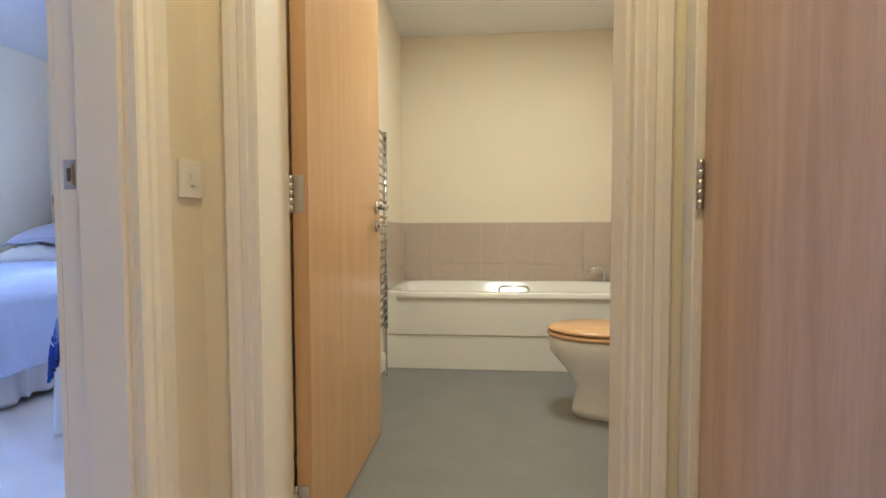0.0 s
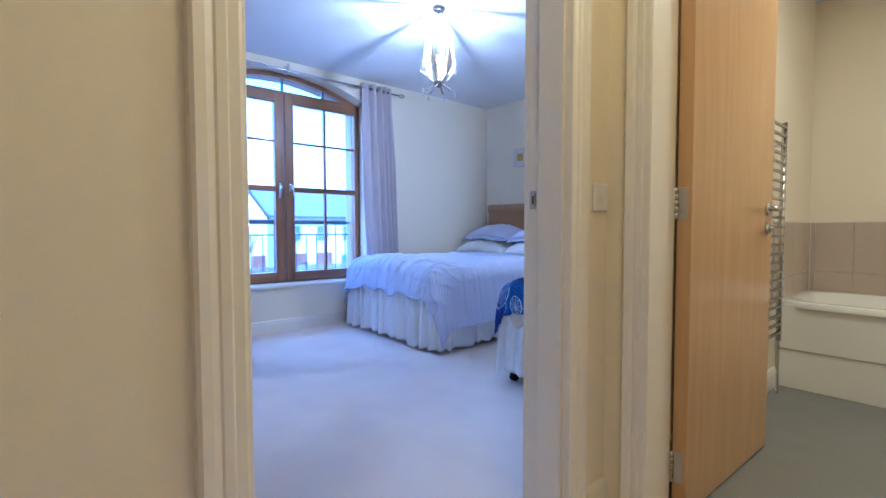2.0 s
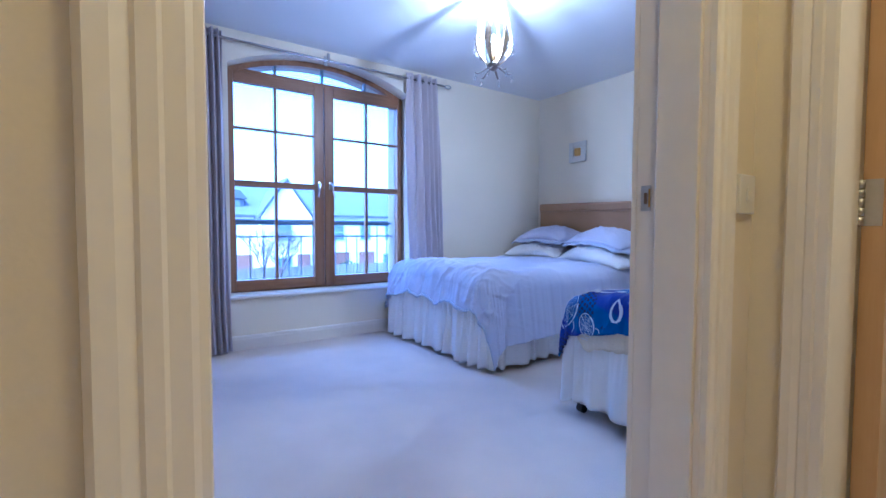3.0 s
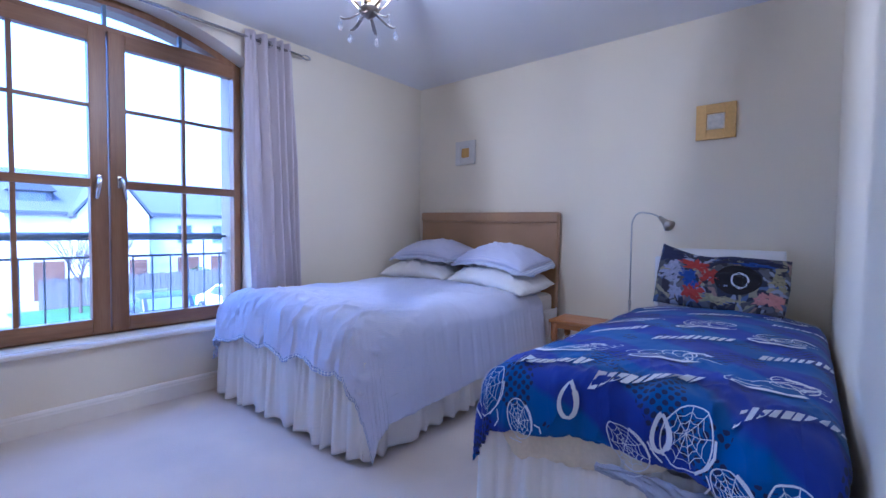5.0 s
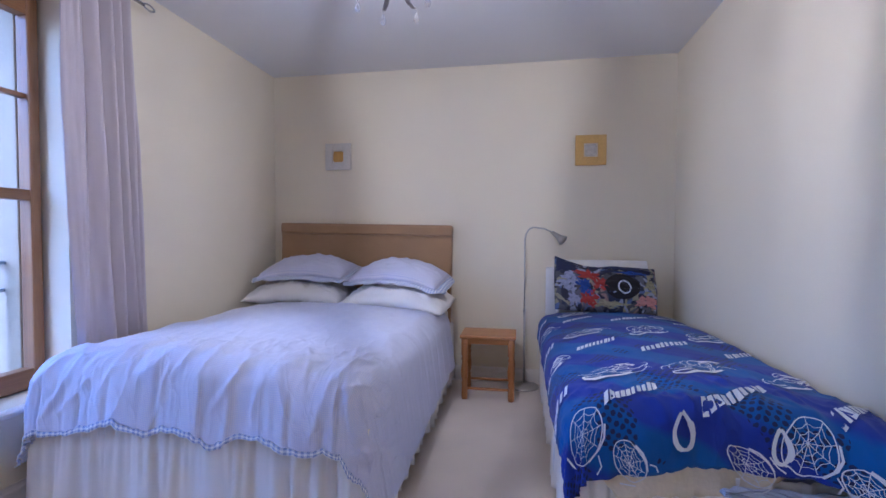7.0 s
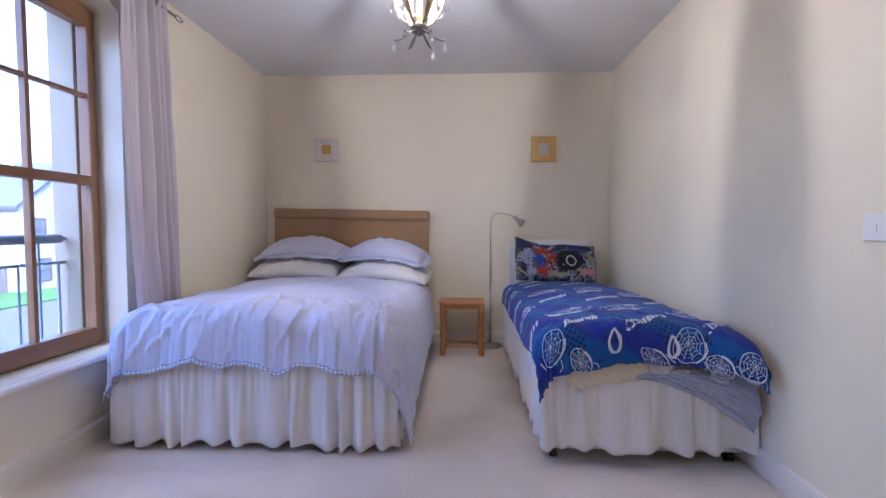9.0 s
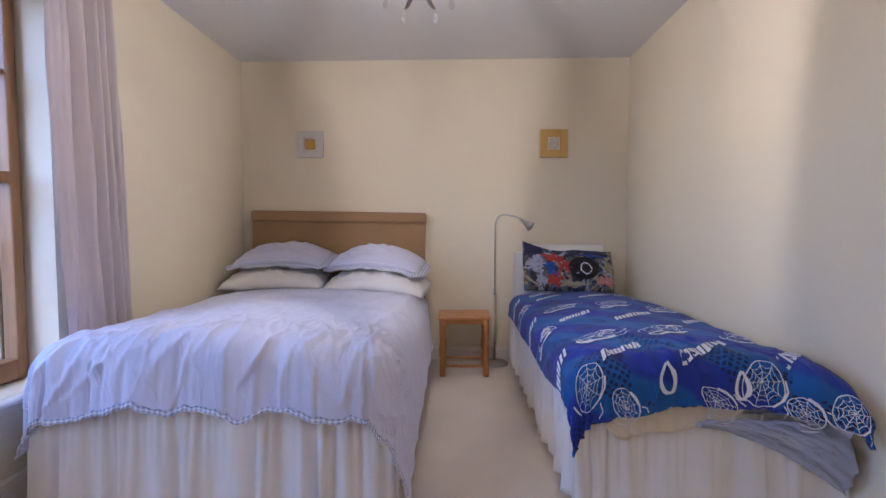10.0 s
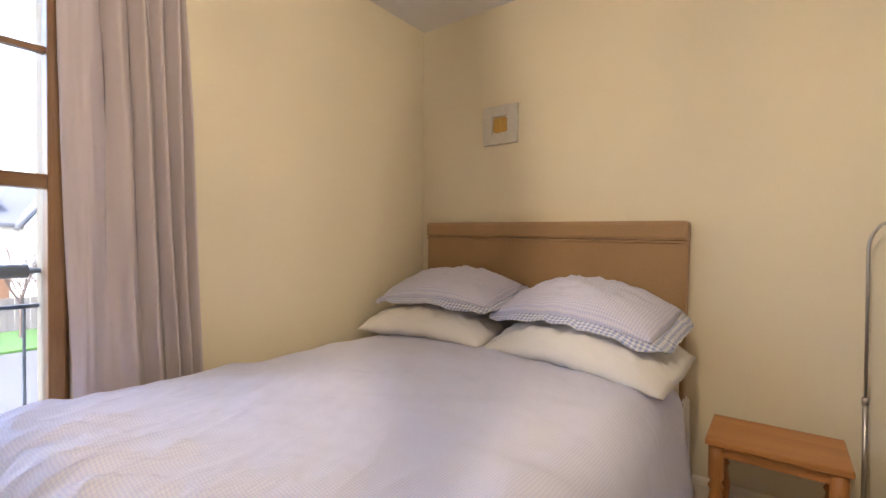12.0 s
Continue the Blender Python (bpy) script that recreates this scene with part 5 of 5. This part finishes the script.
door2 = tagged(new("door_2"), "closed pale ash veneer door in hall", kind="structure")
door2.matrix_basis = Matrix.Translation((HE, 1.6, 0))
part("leaf", boxes((HE + 0.004, HE + 0.046, 1.222, 1.984, 0.008, 2.0), bevel=0.0015), M_DOOR2, door2)
part("frame_strip", boxes((HE - 0.014, HE + 0.02, 1.9865, 2.034, 0, HEAD + 0.02), bevel=0.003), M_TRIM, door2, "cream painted frame strip")
for z in (0.22, 0.992, 1.80):
    hinge(door2, HE - 0.004, 1.981, z, "y")
bm = bmesh.new()
yh = 1.42
loop = [(HE + 0.004, yh, 0.945), (HE - 0.02, yh, 0.945)]
loop += [(HE - 0.02 - 0.03 * math.sin(k / 6 * math.pi / 2), yh, 0.945 + 0.03 * (1 - math.cos(k / 6 * math.pi / 2))) for k in range(1, 7)]
loop += [(HE - 0.05 + 0.03 * (1 - math.cos(k / 6 * math.pi / 2)), yh, 1.067 + 0.03 * math.sin(k / 6 * math.pi / 2)) for k in range(0, 7)]
loop += [(HE + 0.004, yh, 1.097)]
tube(bm, loop, 0.0105, 14)
part("door_handle", bm, M_CHROME, door2, "polished chrome pull handle", True)
part("strike_plate", boxes((0.872, 0.896, DY1 - 0.0022, DY1 - 0.0002, 0.982, 1.038), bevel=0.0008), M_STEEL, None)
sp = bpy.data.objects["strike_plate"]
tagged(sp, "worn steel strike plate on door jamb", "strike plate")
keep = part("keep_hole", boxes((0.880, 0.888, DY1 - 0.0032, DY1 - 0.0024, 0.997, 1.022)), M_BROWN, sp, "dark keep opening")
part("latch_lip", boxes((0.8905, 0.8945, DY1 - 0.0042, DY1 - 0.0024, 0.990, 1.030), bevel=0.0006), M_BRASS, sp, "aged brass lip")


# ---- bathroom ----
def build_bath():
    x0, x1, y0, y1, rim = EXH + 0.004, EXH + 1.70, 3.885, BNORTH - 0.012, 0.505
    bt = thing("bath", ((x0 + x1) / 2, (y0 + y1) / 2, 0), "white acrylic bath with panelled front", "bath")
    bm = bmesh.new()
    n = 44
    loops = []
    cx, cy = (x0 + x1) / 2, (y0 + y1) / 2

    def ring(hx, hy, z, p):
        out = []
        for k in range(n):
            q = 2 * math.pi * k / n
            c, s = math.cos(q), math.sin(q)
            f = 1 / (abs(c) ** p + abs(s) ** p) ** (1 / p)
            out.append(bm.verts.new((cx + hx * c * f, cy + hy * s * f, z)))
        return out

    hx, hy = (x1 - x0) / 2, (y1 - y0) / 2
    for spec in ((hx, hy, rim - 0.035, 40), (hx, hy, rim - 0.006, 40), (hx - 0.006, hy - 0.006, rim, 30), (hx - 0.06, hy - 0.055, rim, 7), (hx - 0.075, hy - 0.07, rim - 0.012, 6), (hx - 0.13, hy - 0.12, 0.22, 5), (hx - 0.22, hy - 0.20, 0.16, 4), (0.02, 0.02, 0.155, 2)):
        loops.append(ring(*spec))
    for a, b in zip(loops, loops[1:]):
        for k in range(n):
            bm.faces.new((a[k], a[(k + 1) % n], b[(k + 1) % n], b[k]))
    part("tub", bm, M_BATH, bt, "", True)
    part("panel", boxes((x0, x1, y0 + 0.014, y0 + 0.03, 0.226, rim - 0.02), bevel=0.004), M_BATH, bt, "white upper bath panel")
    part("plinth", boxes((x0, x1, y0 + 0.022, y0 + 0.036, 0.0, 0.224), bevel=0.003), M_BATH, bt, "white lower plinth panel")
    bm = bmesh.new()
    xg, yg = 1.86, y0 + 0.052
    tube(bm, [(xg - 0.095, yg, rim - 0.01), (xg - 0.093, yg, rim + 0.02), (xg - 0.078, yg, rim + 0.036), (xg + 0.078, yg, rim + 0.036), (xg + 0.093, yg, rim + 0.02), (xg + 0.095, yg, rim - 0.01)], 0.008, 12)
    part("grab_handle", bm, M_CHROME, bt, "chrome grab handle", True)
    bm = bmesh.new()
    tube(bm, [(x1 - 0.12, y1 - 0.05, rim), (x1 - 0.12, y1 - 0.05, rim + 0.09), (x1 - 0.17, y1 - 0.06, rim + 0.11), (x1 - 0.24, y1 - 0.08, rim + 0.08)], 0.014, 12)
    part("tap", bm, M_CHROME, bt, "chrome bath tap", True)


build_bath()


def tile_run(name, label, rows, axis):
    """Wall tiles over the bath: grout bed with each tile a piece proud of it."""
    if axis == "x":
        bed = structure(name, boxes((EXH, BEAST, BNORTH - 0.006, BNORTH - 0.0005, 0.49, 0.968)), M_GROUT, label)
    else:
        bed = structure(name, boxes((EXH + 0.0005, EXH + 0.006, 3.80, BNORTH - 0.006, 0.49, 0.968)), M_GROUT, label)
    for u0, u1, z0, z1 in rows:
        if axis == "x":
            bm = boxes((u0, u1, BNORTH - 0.011, BNORTH - 0.0055, z0, z1), bevel=0.0012)
        else:
            bm = boxes((EXH + 0.0055, EXH + 0.011, u0, u1, z0, z1), bevel=0.0012)
        part("tile", bm, M_TILE, bed)
    return bed


tiles = [(max(1.044 + 0.2 * k, EXH + 0.012) + 0.0015, min(1.044 + 0.2 * (k + 1), BEAST - 0.002) - 0.0015, a, b) for k in range(-1, 9) for a, b in ((0.50, 0.634), (0.637, 0.962)) if min(1.044 + 0.2 * (k + 1), BEAST) - max(1.044 + 0.2 * k, EXH) > 0.02]
tile_run("trim_tiles_north", "taupe wall tiles with pale grout", tiles, "x")
tile_run("trim_tiles_west", "taupe wall tiles with pale grout", [(3.803 + 0.2 * k, min(3.8 + 0.2 * (k + 1), BNORTH - 0.013) - 0.0015, a, b) for k in range(5) for a, b in ((0.50, 0.634), (0.637, 0.962)) if 3.8 + 0.2 * k < BNORTH - 0.03], "y")


def build_toilet():
    cy, xf, xw = 3.27, 1.985, BEAST
    wc = thing("toilet", (2.3, cy, 0), "white toilet with honey pine seat, lid closed", "toilet")

    def oval(bm, cx, hx, hy, z, n=28):
        out = []
        for k in range(n):
            q = 2 * math.pi * k / n
            c, s = math.cos(q), math.sin(q)
            stretch = 1.0 if c < 0 else 0.92
            out.append(bm.verts.new((cx + hx * c * stretch, cy + hy * s * (1 - 0.10 * (c > 0) * c), z)))
        return out

    def loft(rows):
        bm = bmesh.new()
        rings = [oval(bm, *r) for r in rows]
        for a, b in zip(rings, rings[1:]):
            for k in range(28):
                bm.faces.new((a[k], a[(k + 1) % 28], b[(k + 1) % 28], b[k]))
        bm.faces.new(rings[0][::-1])
        bm.faces.new(rings[-1])
        return bm

    part("bowl", loft([(2.35, 0.25, 0.11, 0.0), (2.35, 0.248, 0.108, 0.03), (2.345, 0.22, 0.10, 0.14), (2.32, 0.25, 0.13, 0.22), (2.28, 0.285, 0.168, 0.31), (2.275, 0.29, 0.178, 0.375), (2.275, 0.285, 0.174, 0.385)]), M_CERAM, wc, "", True)
    part("seat", loft([(2.275, 0.29, 0.182, 0.388), (2.275, 0.297, 0.188, 0.394), (2.275, 0.297, 0.188, 0.402), (2.275, 0.29, 0.182, 0.408)]), M_SEAT, wc, "honey pine seat", True)
    part("lid", loft([(2.275, 0.286, 0.178, 0.412), (2.275, 0.295, 0.186, 0.418), (2.275, 0.293, 0.184, 0.428), (2.275, 0.27, 0.16, 0.436)]), M_SEAT, wc, "honey pine lid", True)
    part("cistern", boxes((xw - 0.20, xw - 0.002, cy - 0.20, cy + 0.20, 0.40, 0.78), bevel=0.03), M_CERAM, wc)


build_toilet()


def build_towel_rail():
    x, y0, y1, z0, z1 = EXH, 3.28, 3.74, 0.30, 1.50
    tr = thing("towel_radiator", (x, (y0 + y1) / 2, z0), "chrome ladder towel radiator on bathroom wall", "towel radiator")
    for y in (y0, y1):
        bm = bmesh.new()
        tube(bm, [(x + 0.055, y, z0), (x + 0.055, y, z1)], 0.013, 12)
        part("upright", bm, M_CHROME, tr, "", True)
    for k in range(24):
        z = z0 + 0.05 + k * (z1 - z0 - 0.08) / 23
        bm = bmesh.new()
        tube(bm, [(x + 0.062, y0, z), (x + 0.062, y1, z)], 0.009, 8)
        part("rung", bm, M_CHROME, tr, "", True)
    for y in (y0, y1):
        for z in (z0 + 0.12, z1 - 0.12):
            bm = bmesh.new()
            tube(bm, [(x + 0.0005, y, z), (x + 0.05, y, z)], 0.008, 8)
            part("bracket", bm, M_CHROME, tr)
        bm = bmesh.new()
        tube(bm, [(x + 0.055, y, 0.0), (x + 0.055, y, z0)], 0.0075, 8)
        part("pipe", bm, M_CHROME, tr)


build_towel_rail()


# ---- outside ----
GZ = -2.9
bm = boxes((-600, WX0 - 0.5, -600, 600, GZ - 0.3, GZ))
structure("ground", bm, M_PAVE, "grey paved ground")
structure("road", boxes((-22.4, -4, -60, 90, GZ, GZ + 0.02)), M_ROAD, "asphalt car park road")
structure("road_side", boxes((-45, -22.4, -10, 3.6, GZ, GZ + 0.02)), M_ROAD, "asphalt side road")
structure("lawn", boxes((-26.5, -21.9, 4.4, 40, GZ, GZ + 0.12), bevel=0.02), M_GRASS, "green mown lawn")
structure("pavement", boxes((-26.5, -22.4, 3.6, 4.4, GZ, GZ + 0.12), bevel=0.02), M_PAVE, "grey kerbed pavement")
fence = thing("fence", (-26.6, 16, GZ), "weathered vertical board garden fence", "fence")
for k in range(102):
    y = 5.5 + 0.25 * k
    part("board", boxes((-26.63 + 0.02 * (k % 2), -26.6 + 0.02 * (k % 2), y, y + 0.235, GZ + 0.02, GZ + 1.5 + 0.03 * ((k * 7) % 3))), M_FENCE, fence)
part("fence_rail", boxes((-26.68, -26.632, 5.5, 31.0, GZ + 0.4, GZ + 0.5), (-26.68, -26.632, 5.5, 31.0, GZ + 1.1, GZ + 1.2)), M_FENCE, fence)


def house(x, y0, y1, eaves, ridge, depth, walls, label, wins, doors, gable=None, dormer=None):
    """A house whose front looks towards +x; gable: the span of a gable wing on the front."""
    h = thing("house", (x, (y0 + y1) / 2, GZ), label, "house", "houses across the street")
    part("wall", boxes((x - depth, x, y0, y1, GZ, GZ + eaves)), walls, h)
    bm = bmesh.new()
    prism(bm, [(x + 0.25, GZ + eaves - 0.05), (x - depth / 2, GZ + ridge), (x - depth - 0.25, GZ + eaves - 0.05), (x - depth - 0.25, GZ + eaves + 0.1), (x - depth / 2, GZ + ridge + 0.18), (x + 0.25, GZ + eaves + 0.12)], "y", y0 - 0.15, y1 + 0.15)
    roof = part("roof", bm, M_SLATE, h, "grey slate roof")
    bm = bmesh.new()
    for yy in (y0 + 0.01, y1 - 0.3):
        prism(bm, [(x, GZ + eaves), (x - depth, GZ + eaves), (x - depth / 2, GZ + ridge - 0.05)], "y", yy, yy + 0.29)
    part("gable_end", bm, walls, h)
    part("chimney", boxes((x - depth / 2 - 0.4, x - depth / 2 + 0.4, y1 - 1.1, y1 - 0.3, GZ + ridge - 0.5, GZ + ridge + 1.0), bevel=0.03), walls, roof)
    xx = x
    if gable:
        g0, g1, gz = gable
        xx = x + 1.2
        bm = boxes((x - 0.1, xx, g0, g1, GZ, GZ + eaves))
        prism(bm, [(g0, GZ + eaves), (g1, GZ + eaves), ((g0 + g1) / 2, GZ + gz)], "x", x - 2.0, xx)
        part("gable_wing", bm, walls, h)
        bm = bmesh.new()
        m = (g0 + g1) / 2
        prism(bm, [(g0 - 0.2, GZ + eaves - 0.15), (m, GZ + gz + 0.02), (g1 + 0.2, GZ + eaves - 0.15), (g1 + 0.2, GZ + eaves + 0.05), (m, GZ + gz + 0.22), (g0 - 0.2, GZ + eaves + 0.05)], "x", x - 2.4, xx + 0.1)
        part("wing_roof", bm, M_SLATE, h, "slate wing roof")
    if dormer:
        f, z0, z1 = x - 0.7, GZ + eaves + 0.25, GZ + eaves + 1.25
        d = part("dormer", boxes((f - 2.2, f, dormer - 0.8, dormer + 0.8, z0, z1)), M_SLATE, h, "slate hung dormer")
        part("dormer_window", boxes((f + 0.002, f + 0.05, dormer - 0.55, dormer + 0.55, z0 + 0.15, z1 - 0.12), bevel=0.01), M_PANE, d)
        bm = bmesh.new()
        prism(bm, [(dormer - 1.0, z1 - 0.02), (dormer + 1.0, z1 - 0.02), (dormer + 0.55, z1 + 0.55), (dormer - 0.55, z1 + 0.55)], "x", f - 2.6, f + 0.15)
        part("dormer_roof", bm, M_SLATE, d)
    for wy, wz, ww, wh in wins:
        f = xx if gable and gable[0] < wy < gable[1] else x
        w = part("window", boxes((f + 0.002, f + 0.05, wy - ww / 2, wy + ww / 2, GZ + wz, GZ + wz + 0.08), (f + 0.002, f + 0.05, wy - ww / 2, wy + ww / 2, GZ + wz + wh - 0.08, GZ + wz + wh),
                                 (f + 0.002, f + 0.05, wy - ww / 2, wy - ww / 2 + 0.08, GZ + wz + 0.08, GZ + wz + wh - 0.08), (f + 0.002, f + 0.05, wy + ww / 2 - 0.08, wy + ww / 2, GZ + wz + 0.08, GZ + wz + wh - 0.08),
                                 (f + 0.002, f + 0.045, wy - ww / 2 + 0.08, wy + ww / 2 - 0.08, GZ + wz + wh / 2 - 0.04, GZ + wz + wh / 2 + 0.04)), M_BROWN if walls == M_CLAD else M_GREYRAIL, h)
        part("pane", boxes((f + 0.001, f + 0.02, wy - ww / 2 + 0.08, wy + ww / 2 - 0.08, GZ + wz + 0.08, GZ + wz + wh - 0.08)), M_PANE, w)
    for dy, dw in doors:
        f = xx if gable and gable[0] < dy < gable[1] else x
        part("front_door", boxes((f + 0.002, f + 0.06, dy - dw / 2, dy + dw / 2, GZ, GZ + 2.1), bevel=0.02), M_BROWN, h, "brown timber front door")
    return h


house(-31, 4.9, 11.2, 4.7, 7.2, 8.0, M_RENDER, "white rendered house with slate roof and gable", [(9.1, 3.0, 1.0, 1.3), (9.1, 0.7, 1.0, 1.2)], [(6.6, 1.3), (10.4, 0.9)], (7.6, 11.0, 7.1), 6.1)
house(-31, 11.4, 22.5, 4.8, 7.0, 8.0, M_RENDER, "long white rendered terrace with slate roof", [(13.4, 3.0, 0.9, 1.2), (15.6, 3.0, 0.9, 1.2), (17.7, 3.0, 0.8, 1.2), (20.2, 3.0, 0.9, 1.3), (17.7, 0.7, 1.1, 1.2)], [(13.6, 1.3), (15.7, 1.3)])
house(-27, 24.0, 33.0, 5.0, 7.6, 8.0, M_CLAD, "grey timber clad house with slate roof", [(26.2, 3.0, 0.9, 1.4), (29.0, 3.0, 0.9, 1.4), (31.5, 3.0, 0.9, 1.4), (26.2, 0.6, 1.4, 1.4), (30.0, 0.6, 1.4, 1.4)], [(28.2, 1.0)], (25.0, 32.0, 7.8))
house(-46, -9.5, 5.8, 5.2, 6.4, 8.0, M_RENDER, "distant pale building with low dark roof", [(4.2, 2.8, 1.8, 1.5), (1.4, 2.8, 1.8, 1.5), (-1.4, 2.8, 1.8, 1.5), (4.2, 0.5, 1.8, 1.5), (1.0, 0.5, 1.8, 1.5)], [(-3.0, 2.0)])


def bare_tree(x, y, height, seed):
    rg = random.Random(seed)
    tr = thing("tree", (x, y, GZ), "bare winter tree with fine dark twigs", "tree")
    trunk, crown = bmesh.new(), bmesh.new()

    def grow(p, d, ln, r, level):
        q = p + d * ln
        mid = p + d * ln * 0.5 + Vector((rg.uniform(-1, 1), rg.uniform(-1, 1), 0)) * ln * 0.05
        tube(trunk if level == 0 else crown, [p, mid, q], [r, r * 0.85, r * 0.65], 6 if level < 2 else 4)
        if level < 5:
            for _ in range(4 if level < 2 else 3):
                nd = (d + Vector((rg.uniform(-1, 1), rg.uniform(-1, 1), rg.uniform(-0.1, 0.8))) * 0.75).normalized()
                grow(p + d * ln * rg.uniform(0.55, 1.0), nd, ln * rg.uniform(0.55, 0.75), r * 0.55, level + 1)

    grow(Vector((x, y, GZ - 0.05)), Vector((0, 0, 1)), height * 0.34, 0.085, 0)
    part("trunk", trunk, M_BARK, tr)
    part("crown", crown, M_BARK, tr, "tangle of bare twigs")


bare_tree(-24.5, 6.6, 5.6, 3)
bare_tree(-25.0, 7.6, 4.8, 8)


def bush(x, y, r, seed):
    rg = random.Random(seed)
    b = thing("bush", (x, y, GZ), "dense green garden shrub", "bush")
    bm = bmesh.new()
    for _ in range(420):
        d = Vector((rg.gauss(0, 1), rg.gauss(0, 1), rg.gauss(0, 1))).normalized()
        p = Vector((x, y, GZ + r * 0.85)) + d * r * rg.uniform(0.65, 1.05) * Vector((1, 1, 0.85)).length / 1.65
        p.z = max(p.z, GZ + 0.02)
        a = Vector((rg.uniform(-1, 1), rg.uniform(-1, 1), rg.uniform(-1, 1))).normalized() * 0.09
        c = a.orthogonal().normalized() * 0.05
        bm.faces.new([bm.verts.new(p + v) for v in (-a, c, a, -c)])
    part("foliage", bm, M_BUSH, b)
    bm = bmesh.new()
    tube(bm, [(x, y, GZ - 0.02), (x, y, GZ + r)], [0.05, 0.02], 6)
    part("stem", bm, M_BARK, b)


bush(-27.6, 12.9, 0.9, 1)
bush(-27.4, 16.2, 1.1, 2)


def car(x, y, turn, paint, label):
    """A parked hatchback, nose along its own +x."""
    c = thing("car", (0, 0, 0), label, "car", "parked cars")
    prof = [(-2.1, 0.35), (-2.15, 0.75), (-2.0, 0.95), (-1.75, 1.40), (-0.9, 1.50), (0.2, 1.46), (0.95, 1.0), (1.95, 0.85), (2.12, 0.6), (2.1, 0.32)]
    bm = bmesh.new()
    prism(bm, prof, "y", -0.84, 0.84)
    bmesh.ops.bevel(bm, geom=list(bm.edges), offset=0.07, segments=3, affect="EDGES", profile=0.5)
    part("body", bm, paint, c, "", True)
    bm = bmesh.new()
    prism(bm, [(-1.62, 1.0), (-1.5, 1.38), (-0.9, 1.44), (0.12, 1.40), (0.72, 1.02)], "y", -0.845, 0.845)
    part("side_windows", bm, M_PANE, c, "dark side windows")
    bm = bmesh.new()
    prism(bm, [(-2.03, 0.97), (-1.79, 1.36), (-1.82, 1.38), (-2.06, 0.99)], "y", -0.68, 0.68)
    part("rear_window", bm, M_PANE, c)
    bm = bmesh.new()
    prism(bm, [(0.30, 1.43), (0.92, 1.03), (0.95, 1.05), (0.33, 1.455)], "y", -0.68, 0.68)
    part("windscreen", bm, M_PANE, c)
    for wx in (-1.3, 1.35):
        for wy in (-0.80, 0.80):
            bm = bmesh.new()
            tube(bm, [(wx, wy - 0.10, 0.31), (wx, wy + 0.10, 0.31)], 0.31, 20)
            wheel = part("wheel", bm, M_TYRE, c, "black tyre")
            bm = bmesh.new()
            s = 1 if wy > 0 else -1
            tube(bm, [(wx, wy + s * 0.098, 0.31), (wx, wy + s * 0.112, 0.31)], 0.20, 16)
            part("rim", bm, M_STEEL, wheel, "alloy rim")
    for s in (-1, 1):
        part("tail_lamp", boxes((-2.165, -2.05, s * 0.70 - 0.10, s * 0.70 + 0.10, 0.78, 0.94), bevel=0.02), M_TAIL, c, "red tail lamp")
        part("headlight", boxes((2.0, 2.125, s * 0.66 - 0.14, s * 0.66 + 0.14, 0.62, 0.76), bevel=0.02), M_CHROME, c, "clear headlight")
    c.matrix_basis = pose(x, y, GZ + 0.02, 0, 0, turn)


car(-19.4, 7.9, 176, M_CARD, "dark estate car parked on asphalt")
car(-19.5, 11.2, 183, M_CARW, "white car parked on asphalt")
